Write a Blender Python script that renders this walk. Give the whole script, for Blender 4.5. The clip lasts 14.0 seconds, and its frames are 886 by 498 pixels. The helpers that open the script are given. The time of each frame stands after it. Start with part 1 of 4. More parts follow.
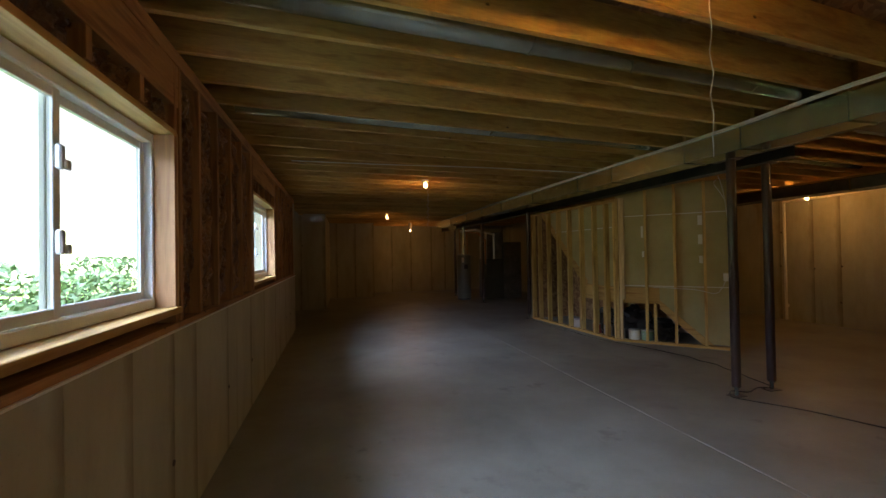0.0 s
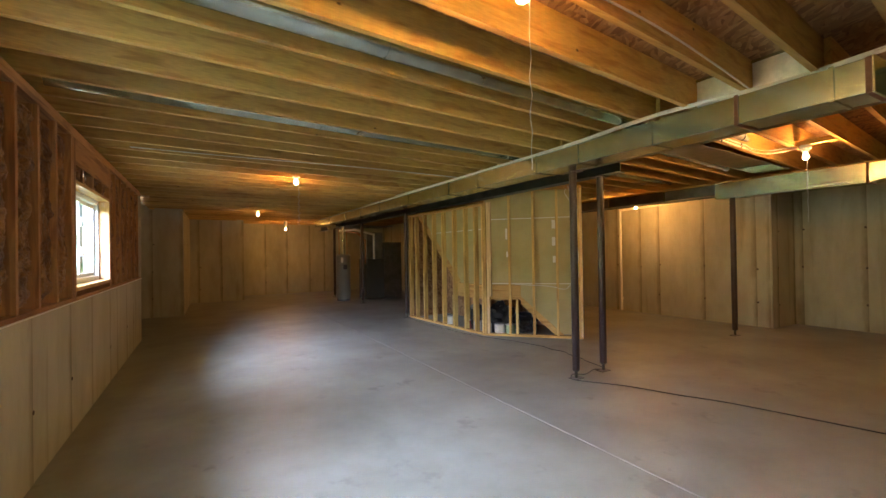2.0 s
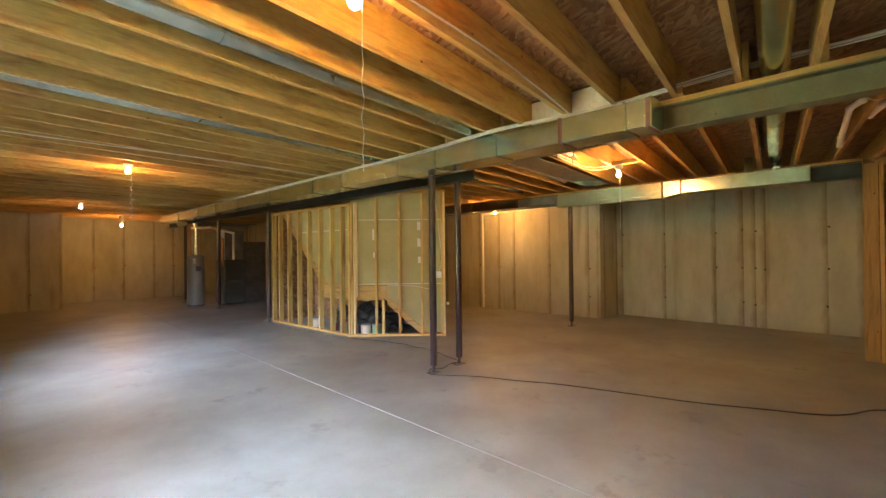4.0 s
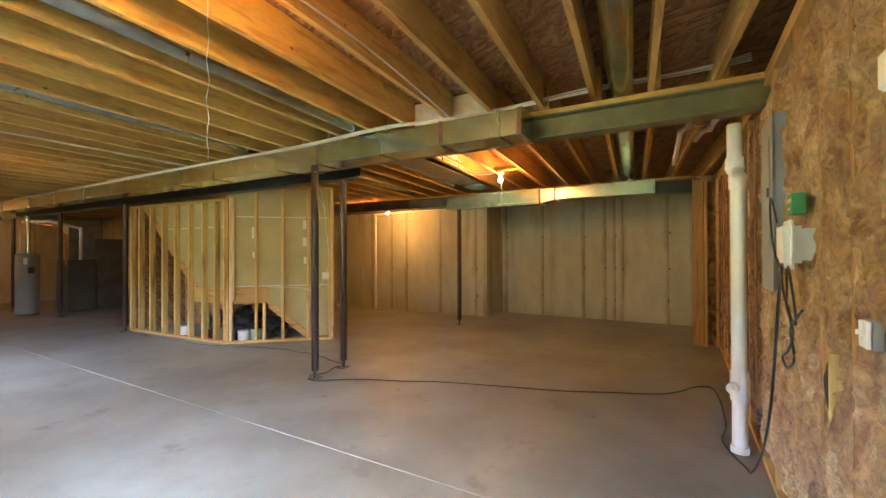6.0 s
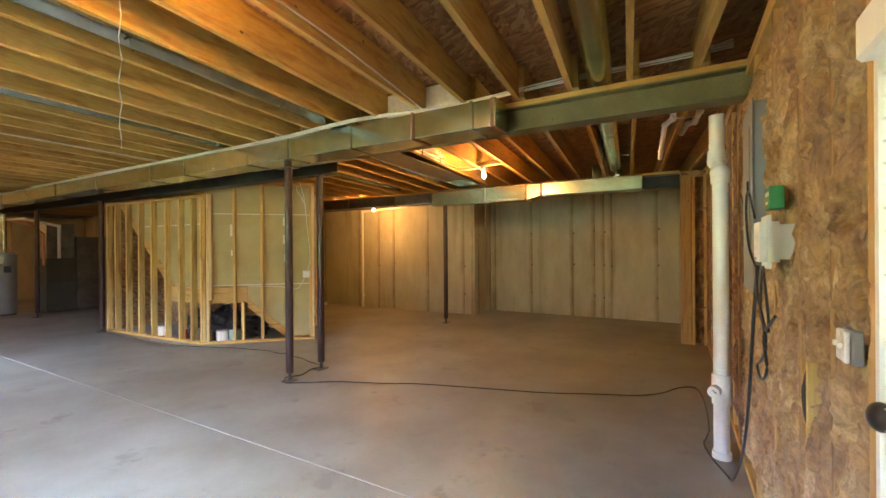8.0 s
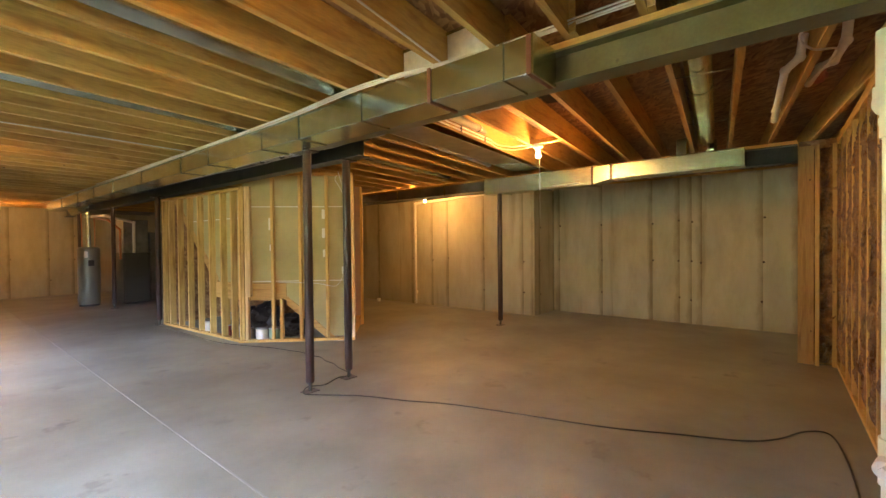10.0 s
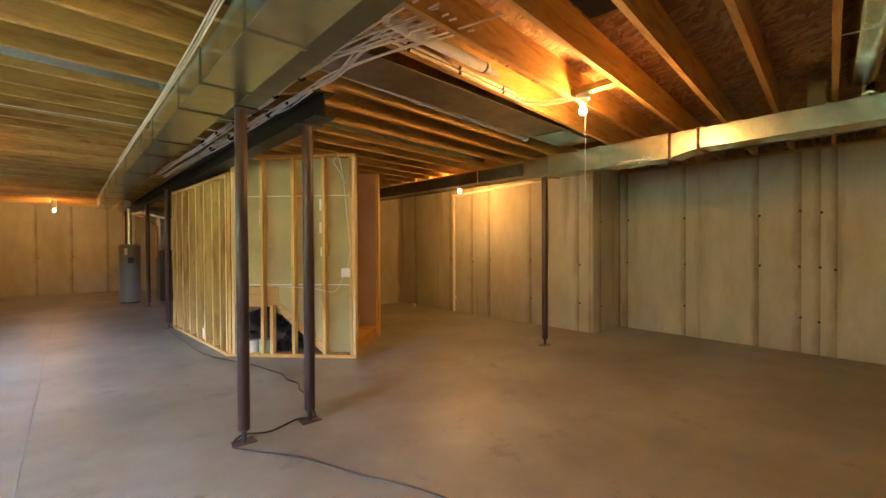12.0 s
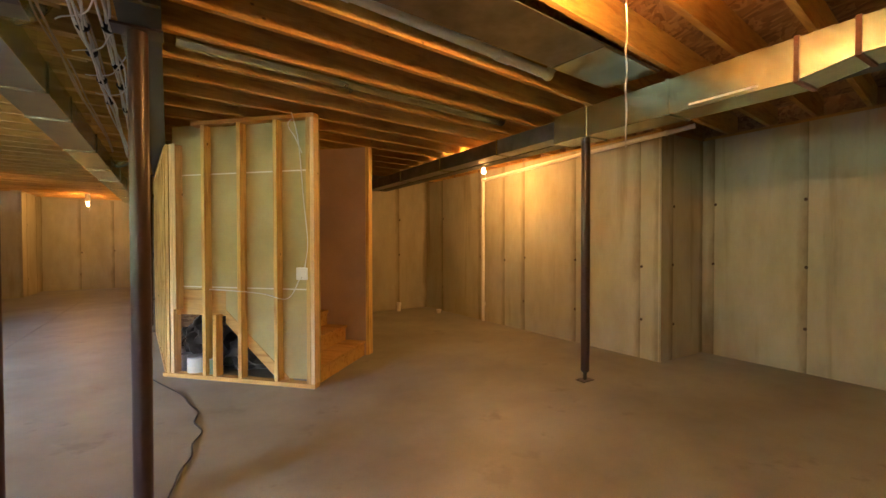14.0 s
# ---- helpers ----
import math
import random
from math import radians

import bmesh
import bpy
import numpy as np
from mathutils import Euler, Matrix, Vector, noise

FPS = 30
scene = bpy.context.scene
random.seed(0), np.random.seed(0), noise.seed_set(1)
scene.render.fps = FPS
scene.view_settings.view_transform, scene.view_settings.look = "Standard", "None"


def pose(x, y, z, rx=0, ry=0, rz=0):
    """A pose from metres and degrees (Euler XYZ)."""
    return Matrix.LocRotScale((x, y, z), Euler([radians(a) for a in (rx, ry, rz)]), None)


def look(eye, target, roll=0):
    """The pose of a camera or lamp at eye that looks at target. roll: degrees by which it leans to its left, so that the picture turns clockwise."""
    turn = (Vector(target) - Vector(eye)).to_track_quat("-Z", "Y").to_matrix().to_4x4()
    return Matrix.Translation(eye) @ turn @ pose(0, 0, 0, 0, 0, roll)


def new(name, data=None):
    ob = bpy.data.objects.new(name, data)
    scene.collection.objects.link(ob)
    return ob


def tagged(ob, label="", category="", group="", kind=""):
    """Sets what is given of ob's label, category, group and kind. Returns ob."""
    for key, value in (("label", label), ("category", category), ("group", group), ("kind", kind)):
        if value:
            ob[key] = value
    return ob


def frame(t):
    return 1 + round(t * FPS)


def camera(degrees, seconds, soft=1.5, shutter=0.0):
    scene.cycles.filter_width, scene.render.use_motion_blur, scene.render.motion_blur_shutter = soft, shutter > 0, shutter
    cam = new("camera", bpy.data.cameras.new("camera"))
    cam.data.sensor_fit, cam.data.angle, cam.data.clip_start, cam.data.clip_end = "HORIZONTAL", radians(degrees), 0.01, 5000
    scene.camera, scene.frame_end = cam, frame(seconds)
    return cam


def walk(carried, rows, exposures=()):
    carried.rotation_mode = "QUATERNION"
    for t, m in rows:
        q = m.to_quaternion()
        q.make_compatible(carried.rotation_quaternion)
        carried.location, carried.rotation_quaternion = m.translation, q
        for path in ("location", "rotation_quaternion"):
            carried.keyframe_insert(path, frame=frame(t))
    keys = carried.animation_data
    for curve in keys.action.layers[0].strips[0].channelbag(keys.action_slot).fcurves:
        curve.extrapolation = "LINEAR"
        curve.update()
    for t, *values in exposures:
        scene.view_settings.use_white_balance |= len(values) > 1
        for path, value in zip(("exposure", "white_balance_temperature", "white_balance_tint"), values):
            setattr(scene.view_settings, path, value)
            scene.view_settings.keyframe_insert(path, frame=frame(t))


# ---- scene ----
cam = camera(92.2, 14.0)
PATH = [
    (0, (0.988, -0.192, 1.419), (1.47, 1.748, 1.443), -1.0),
    (0.5, (1.022, -0.229, 1.407), (1.64, 1.674, 1.431), -0.9),
    (1, (1.062, -0.241, 1.401), (1.814, 1.613, 1.425), -0.8),
    (1.5, (1.098, -0.261, 1.411), (1.966, 1.54, 1.43), -0.9),
    (2, (1.134, -0.279, 1.419), (2.11, 1.467, 1.434), -0.9),
    (2.5, (1.148, -0.319, 1.404), (2.235, 1.36, 1.42), -0.6),
    (3, (1.185, -0.338, 1.406), (2.373, 1.271, 1.424), -0.6),
    (3.5, (1.225, -0.372, 1.413), (2.525, 1.148, 1.426), -0.7),
    (4, (1.255, -0.435, 1.408), (2.68, 0.968, 1.421), -0.6),
    (6.5, (1.43, -0.569, 1.398), (3.161, 0.434, 1.405), -0.3),
    (7, (1.491, -0.615, 1.412), (3.223, 0.385, 1.414), -0.4),
    (9.5, (2.087, -0.507, 1.397), (3.713, 0.658, 1.38), -0.2),
    (10, (2.413, -0.44, 1.407), (3.95, 0.839, 1.379), -0.6),
    (10.5, (2.75, -0.325, 1.391), (4.224, 1.026, 1.364), -0.2),
    (11, (3.117, -0.173, 1.377), (4.545, 1.226, 1.354), -0.2),
    (11.5, (3.479, -0.095, 1.381), (4.853, 1.359, 1.356), -0.4),
    (12, (3.842, 0.022, 1.362), (5.149, 1.536, 1.339), -0.3),
    (12.5, (4.253, 0.129, 1.364), (5.51, 1.684, 1.337), -0.4),
    (13, (4.645, 0.277, 1.328), (5.836, 1.884, 1.303), -0.2),
    (13.5, (5.002, 0.513, 1.304), (6.104, 2.182, 1.28), -0.2),
    (14, (5.353, 0.759, 1.304), (6.409, 2.457, 1.272), -0.1),
]
EXPOSURES = [(0.0, -2.0), (0.5, -1.5), (1.0, -1.0), (1.5, -0.5), (2.0, -0.15), (3.0, 0.2), (4.0, 0.35), (6.5, 0.4), (9.5, 0.5), (14.0, 0.45)]
walk(cam, [(t, look(eye, target, roll)) for t, eye, target, roll in PATH], EXPOSURES)
# ---- exposure, world, sun, large lights ----
world = bpy.data.worlds.new("world")
scene.world = world
world.use_nodes = True
wn = world.node_tree
sky = wn.nodes.new("ShaderNodeTexSky")
sky.sky_type = "NISHITA"
sky.sun_disc = False
sky.sun_elevation, sky.sun_rotation = radians(58), radians(90)
wn.nodes["Background"].inputs[1].default_value = 0.15
wn.links.new(sky.outputs[0], wn.nodes["Background"].inputs[0])
sun_data = bpy.data.lights.new("sun", "SUN")
sun_data.energy, sun_data.angle, sun_data.color = 4.0, radians(0.5), (1.0, 0.95, 0.86)
sun = new("sun", sun_data)
sun.matrix_world = look((8, -3, 14), (0, 0, 0))


def window_lamp(name, m, w, h, power, color):
    d = bpy.data.lights.new(name, "AREA")
    d.shape, d.size, d.size_y, d.energy, d.color = "RECTANGLE", w, h, power, color
    ob = new(name, d)
    ob.matrix_world = m
    return ob


DAY = (0.46, 0.61, 1.0)
WIN1, WIN2 = (0.86, 2.31), (4.42, 5.90)
WZ0, WZ1 = 1.17, 2.06
# bright sky to the south-west above each window, light off the lawn, and the day at the door
for wy0, wy1 in (WIN1, WIN2):
    wy = (wy0 + wy1) / 2
    window_lamp("skylight_window", look((-1.85, wy - 1.45, 3.7), (0.1, wy, 1.6)), 4.0, 3.0, 9300, DAY)
window_lamp("garden_light", look((-3.6, 6.0, 1.45), (0.0, 6.0, 2.0)), 16.0, 1.7, 1300, (0.72, 1.0, 0.42))
window_lamp("skylight_door", look((2.30, -1.75, 1.9), (2.5, 1.5, 0.9)), 1.2, 1.6, 200, (0.92, 1.0, 0.80))


# ---- materials ----
def material(name):
    m = bpy.data.materials.new(name)
    m.use_nodes = True
    return m, m.node_tree, m.node_tree.nodes["Principled BSDF"]


def add(nt, kind, **sets):
    n = nt.nodes.new(kind)
    for k, v in sets.items():
        n.inputs[k].default_value = v
    return n


def coords(nt, scale=(1, 1, 1), world_space=True):
    mp = nt.nodes.new("ShaderNodeMapping")
    mp.inputs["Scale"].default_value = scale
    if world_space:
        geo = nt.nodes.new("ShaderNodeNewGeometry")
        nt.links.new(geo.outputs["Position"], mp.inputs[0])
    else:
        tc = nt.nodes.new("ShaderNodeTexCoord")
        nt.links.new(tc.outputs["Object"], mp.inputs[0])
    return mp


def ramp(nt, source, stops):
    r = nt.nodes.new("ShaderNodeValToRGB")
    el = r.color_ramp.elements
    while len(el) < len(stops):
        el.new(0.5)
    for e, (p, c) in zip(el, stops):
        e.position, e.color = p, (*c, 1)
    nt.links.new(source, r.inputs[0])
    return r


def mix(nt, kind, fac, a, b):
    n = nt.nodes.new("ShaderNodeMix")
    n.data_type, n.blend_type = "RGBA", kind
    if isinstance(fac, float):
        n.inputs[0].default_value = fac
    else:
        nt.links.new(fac, n.inputs[0])
    for socket, v in ((n.inputs[6], a), (n.inputs[7], b)):
        if isinstance(v, tuple):
            socket.default_value = (*v, 1)
        else:
            nt.links.new(v, socket)
    return n.outputs[2]


def bump(nt, bsdf, height, strength, distance):
    b = add(nt, "ShaderNodeBump", Strength=strength, Distance=distance)
    nt.links.new(height, b.inputs["Height"])
    nt.links.new(b.outputs[0], bsdf.inputs["Normal"])


def noisy(name, dark, light, scale, stretch=(1, 1, 1), rough=0.8, metal=0.0, bump_size=0.002, fine=60.0, vary=0.0, island=False, spots=None, speck=1.0):
    """A surface with broad blotches, fine grain and a change from piece to piece."""
    m, nt, p = material(name)
    mp = coords(nt, stretch)
    broad = add(nt, "ShaderNodeTexNoise", Scale=scale, Detail=6.0, Roughness=0.6)
    grain = add(nt, "ShaderNodeTexNoise", Scale=fine, Detail=3.0)
    for n in (broad, grain):
        nt.links.new(mp.outputs[0], n.inputs["Vector"])
    col = ramp(nt, broad.outputs["Fac"], ((0.3, dark), (0.7, light))).outputs[0]
    tone = ramp(nt, grain.outputs["Fac"], ((0.3, (1 - 0.12 * speck,) * 3), (0.7, (1 + 0.05 * speck,) * 3))).outputs[0]
    col = mix(nt, "MULTIPLY", 1.0, col, tone)
    if spots:
        sp = add(nt, "ShaderNodeTexNoise", Scale=spots[0], Detail=4.0, Roughness=0.7)
        nt.links.new(mp.outputs[0], sp.inputs["Vector"])
        mask = ramp(nt, sp.outputs["Fac"], ((spots[1], (0, 0, 0)), (spots[1] + 0.08, (1, 1, 1)))).outputs[0]
        col = mix(nt, "MIX", mask, col, spots[2])
    if vary:
        src = nt.nodes.new("ShaderNodeNewGeometry").outputs["Random Per Island"] if island else nt.nodes.new("ShaderNodeObjectInfo").outputs["Random"]
        lo = 1 - vary
        r = ramp(nt, src, ((0, (lo, lo, lo)), (1, (1 + vary, 1 + vary * 0.9, 1 + vary * 0.7)))).outputs[0]
        col = mix(nt, "MULTIPLY", 1.0, col, r)
    nt.links.new(col, p.inputs["Base Color"])
    p.inputs["Roughness"].default_value, p.inputs["Metallic"].default_value = rough, metal
    if metal:
        rr = ramp(nt, broad.outputs["Fac"], ((0.2, (rough * 0.9,) * 3), (0.8, (rough * 1.12,) * 3))).outputs[0]
        nt.links.new(rr, p.inputs["Roughness"])
    bump(nt, p, grain.outputs["Fac"], 0.12 if metal > 0.9 else 0.5, bump_size)
    return m


def lumber(name, dark, light, along, island=False, vary=0.16, world_space=True):
    """Sawn softwood with grain along one axis and a few knots."""
    m, nt, p = material(name)
    st = [9, 9, 9]
    st["xyz".index(along)] = 0.7
    mp = coords(nt, st, world_space)
    shift = nt.nodes.new("ShaderNodeVectorMath")
    nt.links.new(mp.outputs[0], shift.inputs[0])
    src = nt.nodes.new("ShaderNodeNewGeometry").outputs["Random Per Island"] if island else nt.nodes.new("ShaderNodeObjectInfo").outputs["Random"]
    spread = nt.nodes.new("ShaderNodeMath")
    spread.operation = "MULTIPLY"
    spread.inputs[1].default_value = 37.0
    nt.links.new(src, spread.inputs[0])
    nt.links.new(spread.outputs[0], shift.inputs[1])
    g = add(nt, "ShaderNodeTexNoise", Scale=2.2, Detail=5.0, Distortion=0.6)
    f2 = add(nt, "ShaderNodeTexNoise", Scale=14.0, Detail=3.0)
    for n in (g, f2):
        nt.links.new(shift.outputs[0], n.inputs["Vector"])
    col = ramp(nt, g.outputs["Fac"], ((0.32, dark), (0.52, light), (0.7, tuple(c * 0.86 for c in light)))).outputs[0]
    tone = ramp(nt, f2.outputs["Fac"], ((0.35, (0.90, 0.885, 0.86)), (0.65, (1.03, 1.03, 1.03)))).outputs[0]
    col = mix(nt, "MULTIPLY", 1.0, col, tone)
    kst = [5.4, 5.4, 5.4]
    kst["xyz".index(along)] = 3.4
    kmp = coords(nt, kst, world_space)
    ksh = nt.nodes.new("ShaderNodeVectorMath")
    nt.links.new(kmp.outputs[0], ksh.inputs[0])
    nt.links.new(spread.outputs[0], ksh.inputs[1])
    vor = add(nt, "ShaderNodeTexVoronoi", Scale=1.0)
    nt.links.new(ksh.outputs[0], vor.inputs["Vector"])
    knot = ramp(nt, vor.outputs["Distance"], ((0.028, (1, 1, 1)), (0.06, (0, 0, 0)))).outputs[0]
    col = mix(nt, "MIX", knot, col, tuple(c * 0.32 for c in dark))
    lo = 1 - vary
    r = ramp(nt, src, ((0, (lo, lo * 0.97, lo * 0.92)), (1, (1 + vary, 1 + vary, 1 + vary)))).outputs[0]
    col = mix(nt, "MULTIPLY", 1.0, col, r)
    nt.links.new(col, p.inputs["Base Color"])
    p.inputs["Roughness"].default_value = 0.72
    bump(nt, p, f2.outputs["Fac"], 0.35, 0.0015)
    return m


def plain(name, color, rough=0.5, metal=0.0):
    return noisy(name, tuple(c * 0.95 for c in color), color, 3.0, rough=rough, metal=metal, bump_size=0.00004, speck=0.2)


def glowing(name, color, strength):
    m, nt, p = material(name)
    p.inputs["Base Color"].default_value = (*color, 1)
    p.inputs["Emission Color"].default_value = (*color, 1)
    p.inputs["Emission Strength"].default_value = strength
    return m


PINE_D, PINE_L = (0.38, 0.205, 0.050), (0.56, 0.35, 0.098)
JOIST = lumber("joist_lumber", PINE_D, PINE_L, "x", True, 0.2)
PINE_X = lumber("pine_x", PINE_D, PINE_L, "x")
PINE_Y = lumber("pine_y", PINE_D, PINE_L, "y")
STUD_S = lumber("stud_pine", (0.30, 0.16, 0.05), (0.52, 0.32, 0.11), "z", vary=0.3)
# darker pine for the window wall framing, whose dimness is put into the colour
DIM_PINE_Y = lumber("dim_pine_y", (0.20, 0.09, 0.032), (0.38, 0.20, 0.075), "y")
DIM_PINE_Z = lumber("dim_pine_z", (0.20, 0.09, 0.032), (0.38, 0.20, 0.075), "z")
PINE_Z = lumber("pine_z", (0.40, 0.235, 0.065), (0.68, 0.47, 0.15), "z")
WHITEWOOD = lumber("whitewood", (0.52, 0.37, 0.17), (0.68, 0.51, 0.26), "z")


def strand_board():
    """Pressed wood flakes lying in two directions."""
    m, nt, p = material("strand_board")
    tones = []
    for scale, turn in (((8, 38, 30), 0.45), ((34, 9, 12), -0.35)):
        mp = coords(nt, scale)
        mp.vector_type = "TEXTURE"
        mp.inputs["Scale"].default_value = tuple(1 / v for v in scale)
        mp.inputs["Rotation"].default_value = (0, turn * 0.6, turn)
        warp = add(nt, "ShaderNodeTexNoise", Scale=0.5, Detail=1.0)
        nt.links.new(mp.outputs[0], warp.inputs["Vector"])
        va = nt.nodes.new("ShaderNodeVectorMath")
        va.operation = "MULTIPLY_ADD"
        va.inputs[1].default_value = (1.6, 1.6, 1.6)
        nt.links.new(warp.outputs["Color"], va.inputs[0])
        nt.links.new(mp.outputs[0], va.inputs[2])
        cell = add(nt, "ShaderNodeTexVoronoi", Scale=1.0)
        nt.links.new(va.outputs[0], cell.inputs["Vector"])
        tone = nt.nodes.new("ShaderNodeRGBToBW")
        nt.links.new(cell.outputs["Color"], tone.inputs[0])
        tones.append(tone.outputs[0])
    pick = add(nt, "ShaderNodeTexNoise", Scale=7.0, Detail=2.0)
    nt.links.new(coords(nt).outputs[0], pick.inputs["Vector"])
    mask = ramp(nt, pick.outputs["Fac"], ((0.47, (0, 0, 0)), (0.53, (1, 1, 1)))).outputs[0]
    both = mix(nt, "MIX", mask, tones[0], tones[1])
    col = ramp(nt, both, ((0.1, (0.16, 0.075, 0.028)), (0.5, (0.28, 0.15, 0.06)), (0.9, (0.40, 0.245, 0.11)))).outputs[0]
    nt.links.new(col, p.inputs["Base Color"])
    p.inputs["Roughness"].default_value = 0.8
    bump(nt, p, both, 0.4, 0.002)
    return m


OSB = strand_board()
FLOOR = noisy("slab_concrete", (0.170, 0.160, 0.118), (0.290, 0.280, 0.222), 1.1, rough=0.45, bump_size=0.0003, fine=130.0, spots=(2.4, 0.60, (0.17, 0.155, 0.12)))
GALV = noisy("galvanised_sheet", (0.46, 0.52, 0.41), (0.61, 0.67, 0.55), 5.0, rough=0.25, metal=1.0, bump_size=0.0002, fine=9.0)
FOIL = noisy("dull_sheet_metal", (0.17, 0.165, 0.15), (0.30, 0.29, 0.27), 4.0, rough=0.44, metal=1.0, bump_size=0.0003, fine=12.0)
RUST = noisy("rust_primer", (0.16, 0.06, 0.03), (0.24, 0.10, 0.05), 20.0, rough=0.7)
STEEL = noisy("mill_steel", (0.035, 0.038, 0.034), (0.075, 0.078, 0.066), 5.0, rough=0.45, metal=0.6, bump_size=0.0008)
BEAMPAINT = noisy("beam_primer", (0.11, 0.10, 0.042), (0.17, 0.155, 0.07), 4.0, rough=0.42, bump_size=0.0008, spots=(9.0, 0.68, (0.05, 0.04, 0.03)))
POST = noisy("oxide_paint", (0.022, 0.011, 0.008), (0.044, 0.021, 0.015), 5.0, rough=0.33, bump_size=0.0006, spots=(14.0, 0.7, (0.10, 0.06, 0.045)))


def wool_material(name, stops):
    m, nt, p = material(name)
    mp = coords(nt, (1, 1, 0.75))
    swirl = add(nt, "ShaderNodeTexNoise", Scale=5.5, Detail=10.0, Roughness=0.62, Distortion=1.1)
    tuft = add(nt, "ShaderNodeTexNoise", Scale=26.0, Detail=8.0, Roughness=0.7, Distortion=1.4)
    hair = add(nt, "ShaderNodeTexNoise", Scale=120.0, Detail=4.0, Roughness=0.7, Distortion=2.5)
    for n in (swirl, tuft, hair):
        nt.links.new(mp.outputs[0], n.inputs["Vector"])
    col = ramp(nt, swirl.outputs["Fac"], stops).outputs[0]
    # shading of the hollows between tufts is put into the colour, as in the bump
    col = mix(nt, "MULTIPLY", 1.0, col, ramp(nt, tuft.outputs["Fac"], ((0.34, (0.52, 0.45, 0.36)), (0.58, (1.08, 1.08, 1.08)))).outputs[0])
    col = mix(nt, "MULTIPLY", 1.0, col, ramp(nt, hair.outputs["Fac"], ((0.35, (0.86, 0.84, 0.80)), (0.6, (1.04, 1.04, 1.04)))).outputs[0])
    nt.links.new(col, p.inputs["Base Color"])
    p.inputs["Roughness"].default_value = 1.0
    p.inputs["Specular IOR Level"].default_value = 0.1
    p.inputs["Sheen Weight"].default_value = 0.25
    bump(nt, p, tuft.outputs["Fac"], 1.0, 0.04)
    return m


BATT = wool_material("glass_wool", ((0.30, (0.29, 0.135, 0.036)), (0.42, (0.49, 0.262, 0.078)), (0.54, (0.64, 0.385, 0.135)), (0.70, (0.84, 0.61, 0.29))))
# browner copy of the wool where less light falls, the shade in its colour
BATT_DIM = wool_material("dim_glass_wool", ((0.34, (0.12, 0.045, 0.014)), (0.46, (0.23, 0.10, 0.032)), (0.56, (0.36, 0.175, 0.058)), (0.70, (0.50, 0.27, 0.10))))
DRYBACK = noisy("drywall_paper", (0.37, 0.31, 0.125), (0.45, 0.38, 0.175), 2.5, rough=0.9, bump_size=0.0004, speck=0.3)
DRYFACE = noisy("drywall_face", (0.40, 0.29, 0.22), (0.47, 0.35, 0.27), 2.0, rough=0.88, bump_size=0.0003, speck=0.3)
PVC = plain("white_pvc", (0.82, 0.81, 0.74), 0.35)
VINYL = plain("white_vinyl", (0.78, 0.78, 0.74), 0.4)
WHITE = plain("white_paint", (0.78, 0.78, 0.76), 0.45)
CABLE = plain("white_cable", (0.66, 0.64, 0.58), 0.5)
CABLE_Y = plain("tan_cable", (0.42, 0.30, 0.17), 0.5)
BLACK = plain("black_plastic", (0.018, 0.018, 0.018), 0.4)
BRONZE = plain("dark_bronze", (0.03, 0.025, 0.02), 0.3, 0.6)
GREY = plain("grey_enamel", (0.24, 0.25, 0.25), 0.4)
FURN = plain("furnace_enamel", (0.055, 0.055, 0.04), 0.5)
HEATER = plain("heater_enamel", (0.19, 0.19, 0.15), 0.3)
COPPER = plain("copper_pipe", (0.45, 0.20, 0.10), 0.35, 1.0)
GREEN = plain("green_card", (0.03, 0.22, 0.08), 0.6)
PAPER = plain("white_paper", (0.72, 0.69, 0.60), 0.8)
BAG = plain("black_bag", (0.022, 0.022, 0.024), 0.3)
CANMET = plain("can_metal", (0.45, 0.44, 0.42), 0.4, 0.8)
LABELGREEN = plain("can_label_green", (0.25, 0.36, 0.24), 0.6)
RED = plain("red_plastic", (0.30, 0.035, 0.025), 0.4)
BULB = glowing("lit_bulb", (1.0, 0.62, 0.26), 60.0)


def glass_material():
    m, nt, p = material("window_glass")
    p.inputs["Roughness"].default_value = 0.02
    p.inputs["Transmission Weight"].default_value = 1.0
    p.inputs["IOR"].default_value = 1.02
    return m


GLASS = glass_material()


